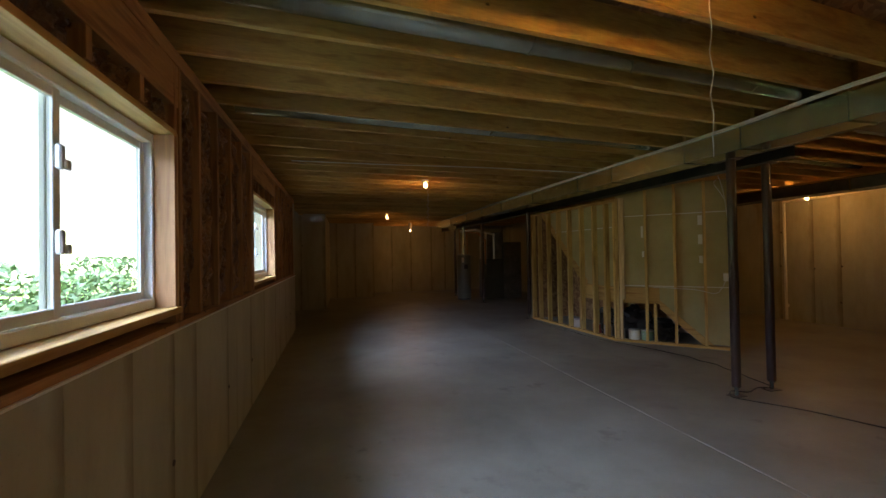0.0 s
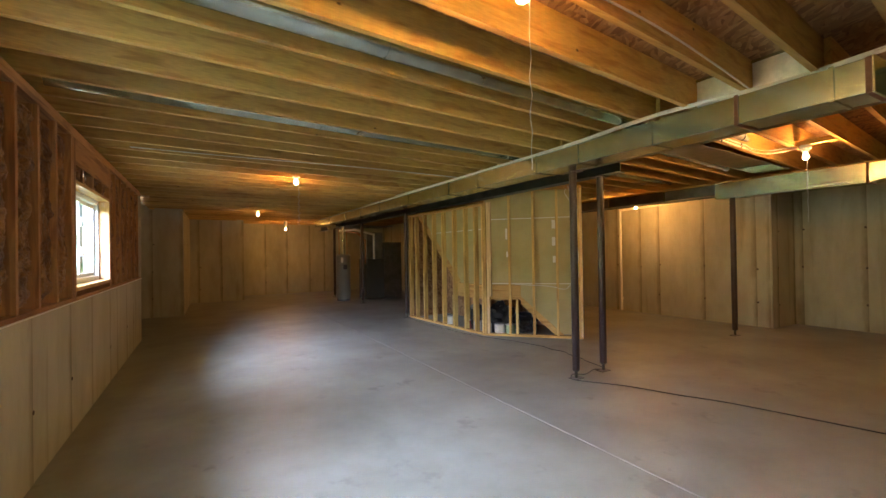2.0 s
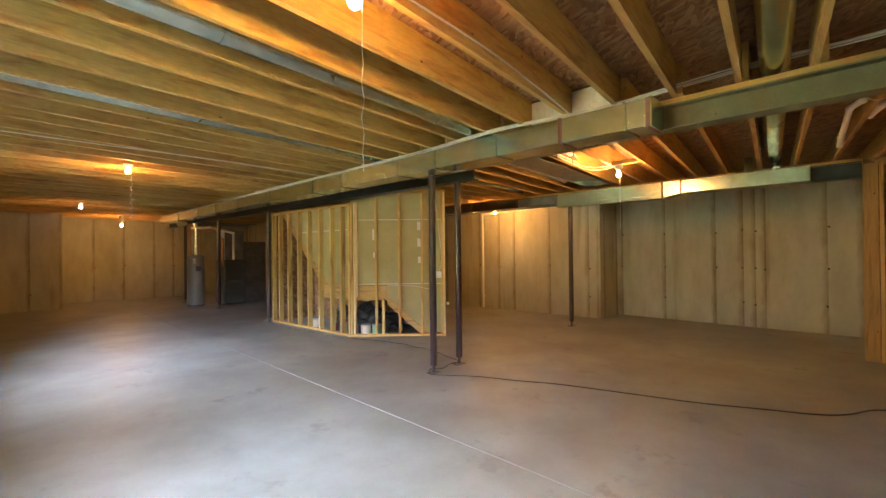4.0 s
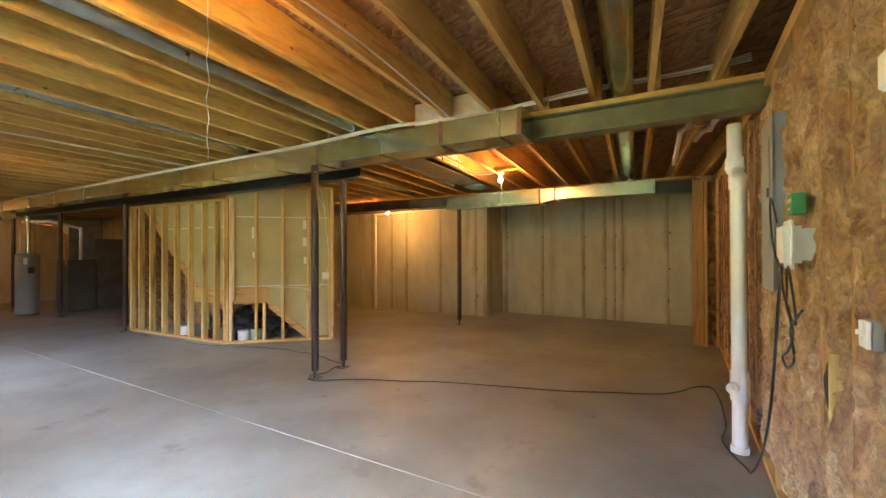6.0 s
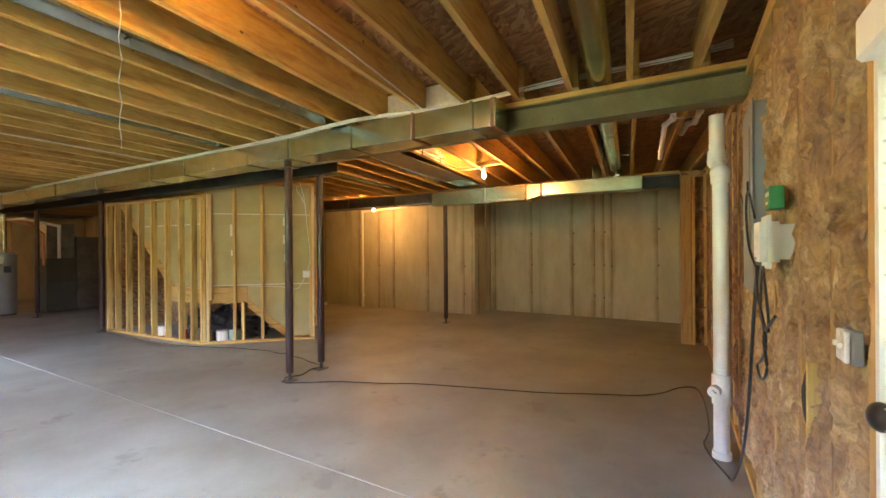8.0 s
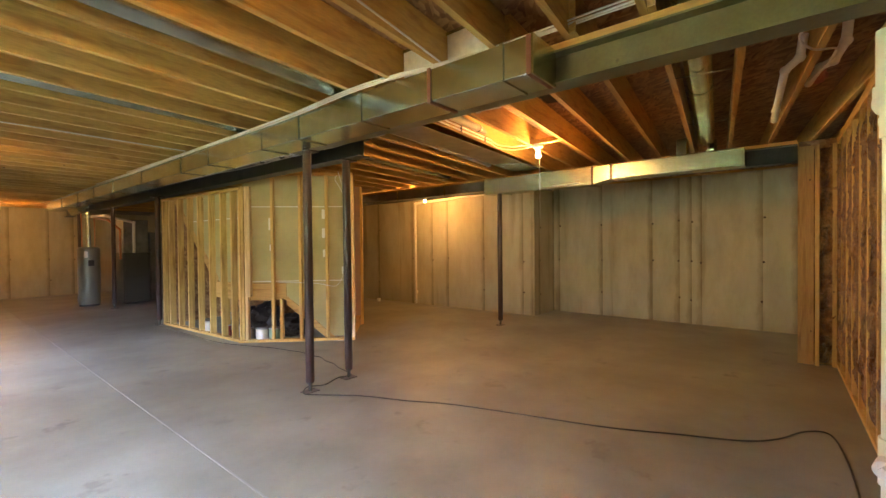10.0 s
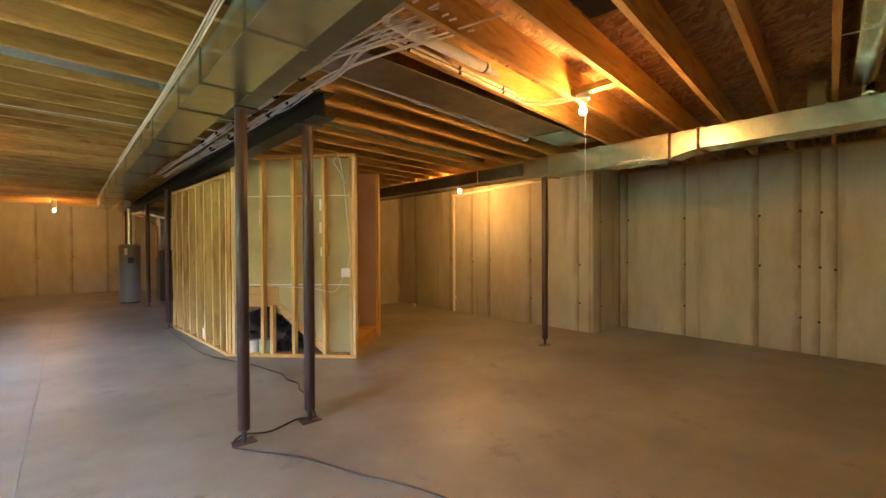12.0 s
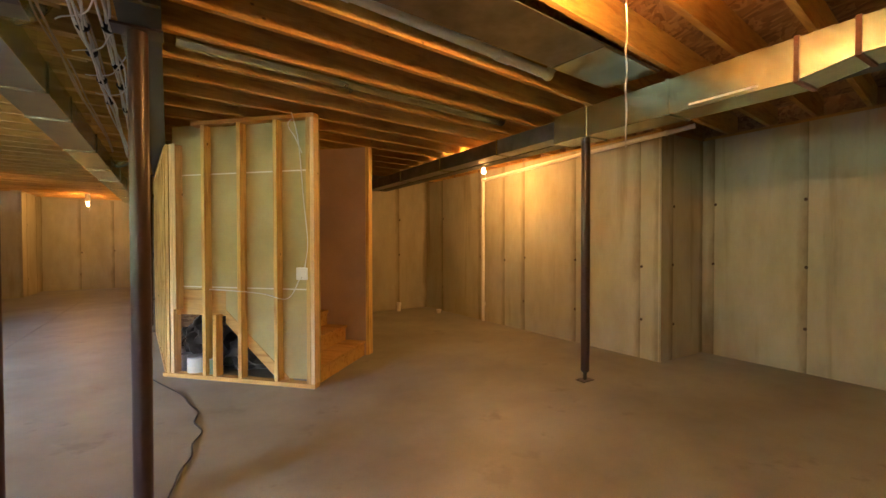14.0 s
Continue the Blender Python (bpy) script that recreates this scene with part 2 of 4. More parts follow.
def concrete_material():
    m, nt, p = material("formed_concrete")
    mp = coords(nt, (1, 1, 0.35))
    flat = coords(nt, (1, 1, 1))
    broad = add(nt, "ShaderNodeTexNoise", Scale=1.6, Detail=7.0, Roughness=0.62)
    streak = add(nt, "ShaderNodeTexNoise", Scale=4.5, Detail=5.0, Roughness=0.7)
    grain = add(nt, "ShaderNodeTexNoise", Scale=55.0, Detail=3.0)
    pits = add(nt, "ShaderNodeTexVoronoi", Scale=34.0)
    nt.links.new(mp.outputs[0], broad.inputs["Vector"])
    nt.links.new(mp.outputs[0], streak.inputs["Vector"])
    nt.links.new(flat.outputs[0], grain.inputs["Vector"])
    nt.links.new(flat.outputs[0], pits.inputs["Vector"])
    col = ramp(nt, broad.outputs["Fac"], ((0.3, (0.345, 0.32, 0.22)), (0.7, (0.475, 0.445, 0.32)))).outputs[0]
    col = mix(nt, "MULTIPLY", 1.0, col, ramp(nt, streak.outputs["Fac"], ((0.30, (0.90, 0.885, 0.85)), (0.58, (1.03, 1.03, 1.03)))).outputs[0])
    col = mix(nt, "MULTIPLY", 1.0, col, ramp(nt, pits.outputs["Distance"], ((0.04, (0.7, 0.7, 0.7)), (0.09, (1, 1, 1)))).outputs[0])
    # long runs of damp down the wall
    runs = add(nt, "ShaderNodeTexNoise", Scale=1.0, Detail=5.0, Roughness=0.6)
    nt.links.new(coords(nt, (3.4, 3.4, 0.22)).outputs[0], runs.inputs["Vector"])
    col = mix(nt, "MULTIPLY", 1.0, col, ramp(nt, runs.outputs["Fac"], ((0.30, (0.74, 0.71, 0.65)), (0.40, (1, 1, 1)))).outputs[0])
    # form-joint stains along the upright edges of each panel
    tc = nt.nodes.new("ShaderNodeTexCoord")
    sep = nt.nodes.new("ShaderNodeSeparateXYZ")
    nt.links.new(tc.outputs["Object"], sep.inputs[0])
    wob = nt.nodes.new("ShaderNodeMath")
    wob.operation = "MULTIPLY_ADD"
    wob.inputs[1].default_value = 0.16
    nt.links.new(streak.outputs["Fac"], wob.inputs[0])
    nt.links.new(sep.outputs[0], wob.inputs[2])
    edge = ramp(nt, wob.outputs[0], ((0.07, (0.46, 0.42, 0.34)), (0.17, (1, 1, 1)))).outputs[0]
    col = mix(nt, "MULTIPLY", 0.85, col, edge)
    rnd = nt.nodes.new("ShaderNodeObjectInfo").outputs["Random"]
    col = mix(nt, "MULTIPLY", 1.0, col, ramp(nt, rnd, ((0, (0.955, 0.955, 0.95)), (1, (1.03, 1.03, 1.02)))).outputs[0])
    nt.links.new(col, p.inputs["Base Color"])
    p.inputs["Roughness"].default_value = 0.85
    bump(nt, p, grain.outputs["Fac"], 0.4, 0.0015)
    return m


CONC = concrete_material()


# ---- mesh helpers ----
def box(bm, x0, x1, y0, y1, z0, z1, bevel=0.0, seg=1):
    made = bmesh.ops.create_cube(bm, size=1.0)["verts"]
    bmesh.ops.scale(bm, vec=(x1 - x0, y1 - y0, z1 - z0), verts=made)
    bmesh.ops.translate(bm, vec=((x0 + x1) / 2, (y0 + y1) / 2, (z0 + z1) / 2), verts=made)
    if bevel:
        edges = list({e for v in made for e in v.link_edges})
        bmesh.ops.bevel(bm, geom=edges, offset=bevel, segments=seg, affect="EDGES")
    return bm


def boxed(*a, bevel=0.0, seg=1):
    return box(bmesh.new(), *a, bevel=bevel, seg=seg)


def rod(bm, p, q, r0, r1=None, n=16):
    p, q = Vector(p), Vector(q)
    d = q - p
    made = bmesh.ops.create_cone(bm, cap_ends=True, segments=n, radius1=r0, radius2=r0 if r1 is None else r1, depth=d.length)["verts"]
    bmesh.ops.transform(bm, matrix=Matrix.Translation((p + q) / 2) @ d.to_track_quat("Z", "Y").to_matrix().to_4x4(), verts=made)
    return bm


def tube(bm, pts, r, n=7):
    """A bent pipe or cable through points."""
    pts = [Vector(p) for p in pts]
    rings = []
    for i, p in enumerate(pts):
        d = (pts[min(i + 1, len(pts) - 1)] - pts[max(i - 1, 0)]).normalized()
        side = d.cross(Vector((0, 0, 1)))
        side = side.normalized() if side.length > 1e-3 else Vector((1, 0, 0))
        up = side.cross(d).normalized()
        rings.append([bm.verts.new(p + r * (math.cos(2 * math.pi * k / n) * side + math.sin(2 * math.pi * k / n) * up)) for k in range(n)])
    for a, b in zip(rings, rings[1:]):
        for k in range(n):
            bm.faces.new((a[k], a[(k + 1) % n], b[(k + 1) % n], b[k]))
    bm.faces.new(rings[0][::-1])
    bm.faces.new(rings[-1])
    return bm


def smooth_line(pts, steps=6):
    """Points along a Catmull-Rom curve."""
    pts = [Vector(p) for p in pts]
    out = []
    for i in range(len(pts) - 1):
        a, b, c, d = pts[max(i - 1, 0)], pts[i], pts[i + 1], pts[min(i + 2, len(pts) - 1)]
        for s in range(steps):
            u = s / steps
            out.append(0.5 * (2 * b + (c - a) * u + (2 * a - 5 * b + 4 * c - d) * u * u + (3 * b - a - 3 * c + d) * u ** 3))
    return out + [pts[-1]]


def prism(bm, outline, y0, y1):
    """An outline in x and z, made thick in y."""
    a = [bm.verts.new((x, y0, z)) for x, z in outline]
    b = [bm.verts.new((x, y1, z)) for x, z in outline]
    bm.faces.new(a)
    bm.faces.new(b[::-1])
    for i in range(len(a)):
        j = (i + 1) % len(a)
        bm.faces.new((a[i], b[i], b[j], a[j]))
    bmesh.ops.recalc_face_normals(bm, faces=bm.faces)
    return bm


def mesh_of(name, bm, mats, shade=False):
    me = bpy.data.meshes.new(name)
    bm.normal_update()
    bm.to_mesh(me)
    bm.free()
    for m in mats if isinstance(mats, (list, tuple)) else [mats]:
        me.materials.append(m)
    if shade:
        for f in me.polygons:
            f.use_smooth = True
        me.set_sharp_from_angle(angle=radians(40))
    return me


def part(name, bm, mat, parent=None, label="", shade=False):
    ob = new(name, mesh_of(name, bm, mat, shade))
    ob.parent = parent
    if label:
        ob["label"] = label
    return ob


def thing(name, at, label, category, group="", rz=0.0):
    ob = new(name)
    ob.empty_display_size = 0.1
    ob.matrix_basis = pose(*at, 0, 0, rz)
    return tagged(ob, label, category, group)


def structure(name, bm, mat, label, shade=False):
    return tagged(part(name, bm, mat, None, "", shade), label, name.split("_")[0], kind="structure")


# ---- the large structure ----
JB, JT = 2.52, 2.755          # underside and top of the joists
XW, YS, XE1, XE2, STEP_Y = 0.18, -0.92, 9.76, 10.60, 3.41
YN = 16.2
structure("floor", boxed(-1.0, 11.2, -1.5, 16.9, -0.15, 0.0), FLOOR, "grey poured concrete basement floor slab with soft stains")
joint = part("control_joint", boxed(-0.006, 0.006, -7.2, 8.2, 0.0, 0.0035), plain("joint_filler", (0.29, 0.285, 0.25), 0.8))
joint.matrix_basis = pose(3.55, 6.2, 0, 0, 0, 0.41)
tagged(joint, "pale sawn joint line across the concrete floor", "floor joint", kind="structure")

cb = bmesh.new()
box(cb, -1.0, 11.2, -1.5, 16.9, JT, JT + 0.02)
for f in cb.faces:
    f.material_index = 0
n0 = len(cb.faces)
JY0, JSP, SLOPE = 0.154, 0.39, 0.121      # joist line at x = 4.75, spacing, skew
for k in range(-5, 46):
    y = JY0 + JSP * k
    tw = random.uniform(-0.005, 0.005)
    for xa, xb, off in ((0.02, 4.85, 0.0), (4.62, 10.9, -0.04)):
        if off and y + SLOPE * (xb - 4.75) > 4.45:
            xb = 9.95
        xa2 = max(xa, 4.75 + (-1.05 - y) / SLOPE)
        xb2 = min(xb, 4.75 + (16.3 - y) / SLOPE)
        if xb2 - xa2 < 0.3:
            continue
        made = set(cb.verts)
        zb = JB + random.uniform(-0.004, 0.004)
        box(cb, xa2, xb2, y - 0.019 + off + tw, y + 0.019 + off + tw, zb, JT - 0.002)
        for v in set(cb.verts) - made:
            v.co.y += SLOPE * (v.co.x - 4.75)
for f in list(cb.faces)[n0:]:
    f.material_index = 1
structure("ceiling", cb, [OSB, JOIST], "open ceiling of pine joists under strand board subfloor")


TIE = mesh_of("form_tie", rod(bmesh.new(), (0, -0.01, 0), (0, 0.003, 0), 0.022, 0.015, 8), noisy("tie_rust", (0.035, 0.022, 0.014), (0.08, 0.045, 0.028), 30.0, rough=0.8))


def panel_wall(name, p, q, z1, label, thick=0.2, width=0.61, side=1, first=0.0, ext=(0.0, 0.0), top=None, wide=1.0, joints=()):
    """Poured concrete between two plan points; the panels face to the left of the way from p to q when side is 1."""
    p, q = Vector((*p, 0)), Vector((*q, 0))
    length = (q - p).length
    ang = math.degrees(math.atan2(q.y - p.y, q.x - p.x))
    back = part(name, boxed(-ext[0], length + ext[1], -thick, -0.012, 0, top or z1), CONC)
    back.matrix_basis = pose(p.x, p.y, 0, 0, 0, ang)
    tagged(back, label, "wall", kind="structure")
    x = -first
    shared = {}
    rnd = random.Random(name)
    while x < length - 0.02:
        width = wide * rnd.choice((0.35, 0.45, 0.61, 0.61, 0.75, 0.9))
        if joints:
            width = min([j for j in joints if j > x + 0.02] + [length]) - x
        a, b = max(x, 0.0), min(x + width, length)
        if length - b < 0.12:
            b = length
        key = round(b - a, 3)
        if key not in shared:
            w = b - a - 0.002
            shared[key] = mesh_of("concrete_panel", boxed(0, w, -0.011, 0.0, 0.0, z1, bevel=0.0015), CONC)
        ob = new("concrete_panel", shared[key])
        ob.parent = back
        ob.location = (a + 0.001, random.uniform(-0.001, 0.001), 0)
        for z in (0.42, 1.05, 1.72):
            if z < z1 - 0.3 and a > 0.1 and rnd.random() < 0.7:
                tie = new("form_tie", TIE)
                tie.parent, tie.location = back, (a + rnd.uniform(-0.02, 0.02), 0, z + rnd.uniform(-0.03, 0.03))
        x = b
    return back


# poured walls: window side, its jogs, the far end, the back of the room
CTOP = 1.05
west = panel_wall("wall_west", (XW, 8.6), (XW, YS - 0.2), CTOP, "half-height pale poured concrete wall under wooden framing", side=1)
panel_wall("wall_west_recess", (-0.35, 11.65), (-0.35, 8.6), 2.5, "shaded poured concrete wall", ext=(0.0, 0.2), top=JT)
panel_wall("wall_north_1", (0.69, 11.65), (-0.35, 11.65), 2.5, "shaded poured concrete wall", ext=(0.0, 0.2), top=JT)
panel_wall("wall_north_2", (0.75, 14.62), (0.69, 11.65), 2.5, "poured concrete wall in dim light", ext=(0.2, 0.0), top=JT)
panel_wall("wall_north_3", (2.22, 14.62), (0.75, 14.62), 2.5, "shaded poured concrete wall", ext=(0.0, 0.2), top=JT)
panel_wall("wall_north_4", (2.25, YN), (2.22, 14.62), 2.5, "poured concrete wall in dim light", ext=(0.2, 0.0), top=JT)
panel_wall("wall_north_5", (7.6, YN), (2.25, YN), 2.5, "poured concrete wall in dim orange light", ext=(0.2, 0.2), top=JT, joints=(2.44, 2.99, 3.80, 4.54, 5.26))
panel_wall("wall_north_6", (7.6, 8.25), (7.6, YN), 2.5, "dim poured concrete wall", ext=(0.0, 0.2), top=JT)
panel_wall("wall_east_1", (9.62, 8.25), (7.6, 8.25), 2.5, "dim poured concrete wall", ext=(0.2, 0.2), top=JT)
panel_wall("wall_east_2", (XE1, STEP_Y), (9.62, 8.25), 2.48, "stained poured concrete wall with form joints", ext=(0.0, 0.2), joints=(0.24, 1.13, 2.06, 2.50, 3.10, 4.24))
panel_wall("wall_east_3", (XE2, STEP_Y), (XE1, STEP_Y), 2.48, "poured concrete return of the wall", ext=(0.2, 0.0))
panel_wall("wall_east_4", (XE2, -0.45), (XE2, STEP_Y), 2.48, "stained poured concrete wall with form joints", ext=(0.2, 0.2), joints=(0.42, 1.23, 1.38, 1.56, 1.99, 2.87, 3.73))


def batt(bm, w, h, depth, seed, nx=8, nz=26, rim=0.0):
    """A lumpy blanket of glass wool: x along, y out (towards -y), z up; rim: how full it stays at its sides."""
    rows = []
    for j in range(nz + 1):
        row = []
        for i in range(nx + 1):
            u, v = i / nx, j / nz
            e = (rim + (1 - rim) * min(1, 5 * min(u, 1 - u)) ** 0.6) * min(1, 14 * min(v, 1 - v)) ** 0.5
            at = Vector((u * w * 8 + seed, v * h * 6, seed * 3.1))
            n = noise.noise(at) + 0.55 * noise.noise(at * 2.6 + Vector((3, 1, 0))) + 0.35 * noise.noise(at * 6.1)
            fold = abs(noise.noise(Vector((u * w * 11 + seed + 0.5 * n, v * h * 6 + n, 4.4))))
            y = -e * depth * (0.84 + 0.26 * n + 0.10 * noise.noise(at * 9) - 0.5 * max(0.0, 0.16 - fold) / 0.16)
            row.append(bm.verts.new((u * w, y, v * h)))
        rows.append(row)
    for j in range(nz):
        for i in range(nx):
            bm.faces.new((rows[j][i], rows[j][i + 1], rows[j + 1][i + 1], rows[j + 1][i]))
    return bm


def framed(name, at, rz, length, z0, z1, studs, openings, depth, label, fluff, sheath_y, wool, full=(0.0, 0.0), flat=PINE_X, upright=PINE_Z, far_wool=None):
    """Stud wall, face on the local x axis looking to -y; studs stand behind it. Openings: (x0, x1, z0, z1)."""
    base = bmesh.new()
    edges = sorted({0.0, length, *[o[0] for o in openings], *[o[1] for o in openings]})
    for a, b in zip(edges, edges[1:]):
        hole = [o for o in openings if o[0] <= a + 1e-4 and o[1] >= b - 1e-4]
        if hole:
            if hole[0][2] > z0 + 0.02:
                box(base, a, b, depth, depth + 0.03, z0, hole[0][2])
            box(base, a, b, depth, depth + 0.03, hole[0][3], z1)
        else:
            box(base, a, b, depth, depth + 0.03, z0, z1)
    wall = part(name, base, OSB)
    wall.matrix_basis = pose(*at, 0, 0, rz)
    tagged(wall, label, "wall", kind="structure")
    for a, b in zip(edges, edges[1:]):
        hole = [o for o in openings if o[0] <= a + 1e-4 and o[1] >= b - 1e-4]
        if not hole or hole[0][2] > z0 + 0.1:
            part("bottom_plate", boxed(a, b, 0, depth - 0.002, z0, z0 + 0.038, bevel=0.002), flat, wall)
    part("top_plate", boxed(0, length, 0, depth - 0.002, z1 - 0.076, z1, bevel=0.002), flat, wall)
    for x0, x1, a, b in openings:
        part("header", boxed(x0 - 0.04, x1 + 0.04, 0.004, depth - 0.004, b + 0.16, z1 - 0.078, bevel=0.002), flat, wall)
    shared = {}
    spans = sorted(studs)
    for x in spans:
        x = min(max(x, 0.02), length - 0.02)
        lo, hi = z0 + 0.04, z1 - 0.078
        hole = [o for o in openings if o[0] + 0.02 < x < o[1] - 0.02]
        pieces = [(lo, hi)] if not hole else ([(hole[0][3] + 0.04, hole[0][3] + 0.158)] + ([(lo, hole[0][2] - 0.04)] if hole[0][2] > lo + 0.1 else []))
        for a, b in pieces:
            key = (round(a, 3), round(b, 3))
            if key not in shared:
                shared[key] = mesh_of("stud", boxed(-0.019, 0.019, 0, depth - 0.004, 0, b - a, bevel=0.002), upright)
            ob = new("stud", shared[key])
            ob.parent, ob.location = wall, (x, random.uniform(0, 0.004), a)
    for i, (a, b) in enumerate(zip(spans, spans[1:])):
        if b - a < 0.09:
            continue
        hole = [o for o in openings if o[0] < (a + b) / 2 < o[1]]
        zs = [(z0 + 0.04, z1 - 0.08)] if not hole else ([(hole[0][3] + 0.04, hole[0][3] + 0.158)] + ([(z0 + 0.04, hole[0][2] - 0.04)] if hole[0][2] > z0 + 0.15 else []))
        for lo, hi in zs:
            over = full[0] < (a + b) / 2 < full[1]
            wide, deep, rim = (b - a + 0.004, fluff * 1.18, 0.62) if over else (b - a - 0.036, fluff, 0.35)
            ob = part("insulation_batt", batt(bmesh.new(), wide, hi - lo, deep, i * 3.7 + at[0], nx=30, nz=max(5, int((hi - lo) * 62)), rim=rim), wool if over or not far_wool else far_wool, wall, shade=True)
            ob.location = (a - 0.002 if over else a + 0.018, sheath_y, lo)
    return wall


def window(name, y0, y1, lever):
    """Two-light white vinyl slider in the window wall, with its wooden jambs and sill."""
    w, h, d = y1 - y0, WZ1 - WZ0, 0.14
    win = part(name, bmesh.new(), VINYL)
    win.matrix_basis = pose(XW, y0, WZ0, 0, 0, 90)
    tagged(win, "white vinyl sliding window in a raw pine frame", "window", kind="structure")
    for nm, b in (("jamb", (-0.02, 0.0, 0.004, d, -0.02, h + 0.02)), ("jamb", (w, w + 0.02, 0.004, d, -0.02, h + 0.02))):
        part(nm, boxed(*b, bevel=0.001), WHITEWOOD, win)
    part("head_jamb", boxed(0, w, 0.002, d, h, h + 0.03, bevel=0.001), PINE_Y, win)
    part("window_sill", boxed(-0.02, w + 0.02, -0.012, d, -0.035, 0.0, bevel=0.003), PINE_Y, win)
    fr = bmesh.new()
    for b in ((0.004, 0.05, 0, h), (w - 0.05, w - 0.004, 0, h), (0.05, w - 0.05, 0.002, 0.05), (0.05, w - 0.05, h - 0.05, h - 0.002)):
        box(fr, b[0], b[1], 0.10, 0.165, b[2], b[3], bevel=0.004)
    part("window_frame", fr, VINYL, win)
    mid = w / 2 - 0.06
    for a, b, yy in ((0.052, mid + 0.02, 0.112), (mid - 0.02, w - 0.052, 0.136)):
        sash = bmesh.new()
        for c in ((a, a + 0.04, 0.052, h - 0.052), (b - 0.04, b, 0.052, h - 0.052), (a + 0.04, b - 0.04, 0.052, 0.09), (a + 0.04, b - 0.04, h - 0.09, h - 0.052)):
            box(sash, c[0], c[1], yy, yy + 0.02, c[2], c[3], bevel=0.003)
        s = part("sash", sash, VINYL, win)
        pane = part("pane", boxed(a + 0.038, b - 0.038, yy + 0.008, yy + 0.011, 0.088, h - 0.088), GLASS, s)
        pane.visible_shadow = False
    for z in lever:
        lat = bmesh.new()
        box(lat, mid - 0.018, mid + 0.012, 0.09, 0.112, z, z + 0.085, bevel=0.006)
        box(lat, mid + 0.0, mid + 0.03, 0.082, 0.094, z, z + 0.035, bevel=0.004)
        part("latch", lat, VINYL, win)
    return win


def west_studs():
    out = []
    y = YS + 0.02
    while y < 8.6:
        out.append(round(y - YS, 3))
        y += 0.40
    for a, b in (WIN1, WIN2):
        for e in (a - 0.06, a - 0.022, b + 0.022, b + 0.06):
            out.append(e - YS)
    keep = []
    for v in sorted(out):
        near = any(abs(v - k) < 0.034 for k in keep)
        if not near:
            keep.append(v)
    return keep


WOPEN = [(a - YS, b - YS, WZ0, WZ1) for a, b in (WIN1, WIN2)]
framed("wall_west_frame", (XW, YS, 0), 90, 8.6 - YS, CTOP, JB, west_studs(), WOPEN, 0.15, "pine stud wall filled with brown fibreglass insulation, coloured dark for its dim light", 0.118, 0.125, BATT_DIM, flat=DIM_PINE_Y, upright=DIM_PINE_Z)
part("sill_seal", boxed(0, 8.6 - YS, -0.012, 0.15, CTOP - 0.001, CTOP + 0.007), PVC, bpy.data.objects["wall_west_frame"], "pale foam sill seal")
window("window_1", *WIN1, (0.27, 0.56))
window("window_2", *WIN2, (0.27, 0.56))
DOOR = (1.85, 2.79)
SOUTH_L = 8.8 - 0.0
south_studs = sorted({8.8 - x for x in (8.78, 8.38, 7.98, 7.58, 7.18, 6.78, 6.38, 5.98, 5.58, 5.2, 4.9, 4.46, 3.95, 3.5, 3.15, 2.875, 2.81, 1.83, 1.4, 1.0, 0.6, 0.2)})
framed("wall_south", (8.8, YS + 0.15, 0), 181.6, 8.6, 0.0, JB, south_studs, [(8.8 - DOOR[1], 8.8 - DOOR[0], 0.0, 2.05)], 0.14, "stud wall stuffed with fluffy tan fibreglass insulation", 0.085, 0.075, BATT, (3.95, 5.98), upright=STUD_S, far_wool=BATT_DIM)
part("stud_edge", boxed(5.49, 5.505, -0.022, 0.02, 0.78, 1.05, bevel=0.003), PINE_Z, bpy.data.objects["wall_south"])
# black lump added for the shade inside a gap of the wool
gapm = bmesh.new()
bmesh.ops.create_icosphere(gapm, subdivisions=3, radius=1.0)
for v in gapm.verts:
    v.co = Vector((v.co.x * 0.03, v.co.y * 0.016, v.co.z * 0.085)) * (1 + 0.3 * noise.noise(v.co * 2.2))
gap = part("torn_facing", gapm, plain("gap_shade", (0.03, 0.028, 0.026), 0.9), bpy.data.objects["wall_south"], "black lump standing for the shade in a gap of the wool", True)
gap.location = (5.45, -0.006, 0.93)
structure("wall_south_east", boxed(8.905, 10.8, -0.75, -0.45, 0, 2.50), CONC, "stained poured concrete wall beside the stud wall")
structure("wall_south_back", boxed(0.0, 8.8, YS - 0.30, YS - 0.18, 2.06, JT), OSB, "strand board sheathing behind the stud wall")

rim = bmesh.new()
for q in ((-0.03, 0.016, -1.1, 8.8, JB, JT), (9.97, 10.01, 3.62, 8.7, 2.3, JT), (10.92, 10.96, -1.3, 3.7, 2.3, JT), (9.97, 10.96, 3.62, 3.66, 2.3, JT), (-0.3, 11.0, -1.28, -1.24, 2.0, JT)):
    box(rim, *q)
structure("rim_board", rim, OSB, "strand board rim round the edge of the joists")
sill = bmesh.new()
box(sill, XE1 + 0.03, XE1 + 0.12, STEP_Y + 0.02, 8.2, 2.481, JB - 0.004)
box(sill, XE2 + 0.03, XE2 + 0.12, -0.4, STEP_Y, 2.481, JB - 0.004)
structure("trim_sill_plate", sill, PINE_Y, "pine sill plate on top of the concrete wall")
structure("wall_south_step", boxed(8.8, 8.9, -1.24, -0.45, 0, JB), OSB, "strand board step at the end of the stud wall")
panel_wall("wall_west_return", (-0.35, 8.62), (XW, 8.62), 2.5, "poured concrete return of the window wall")

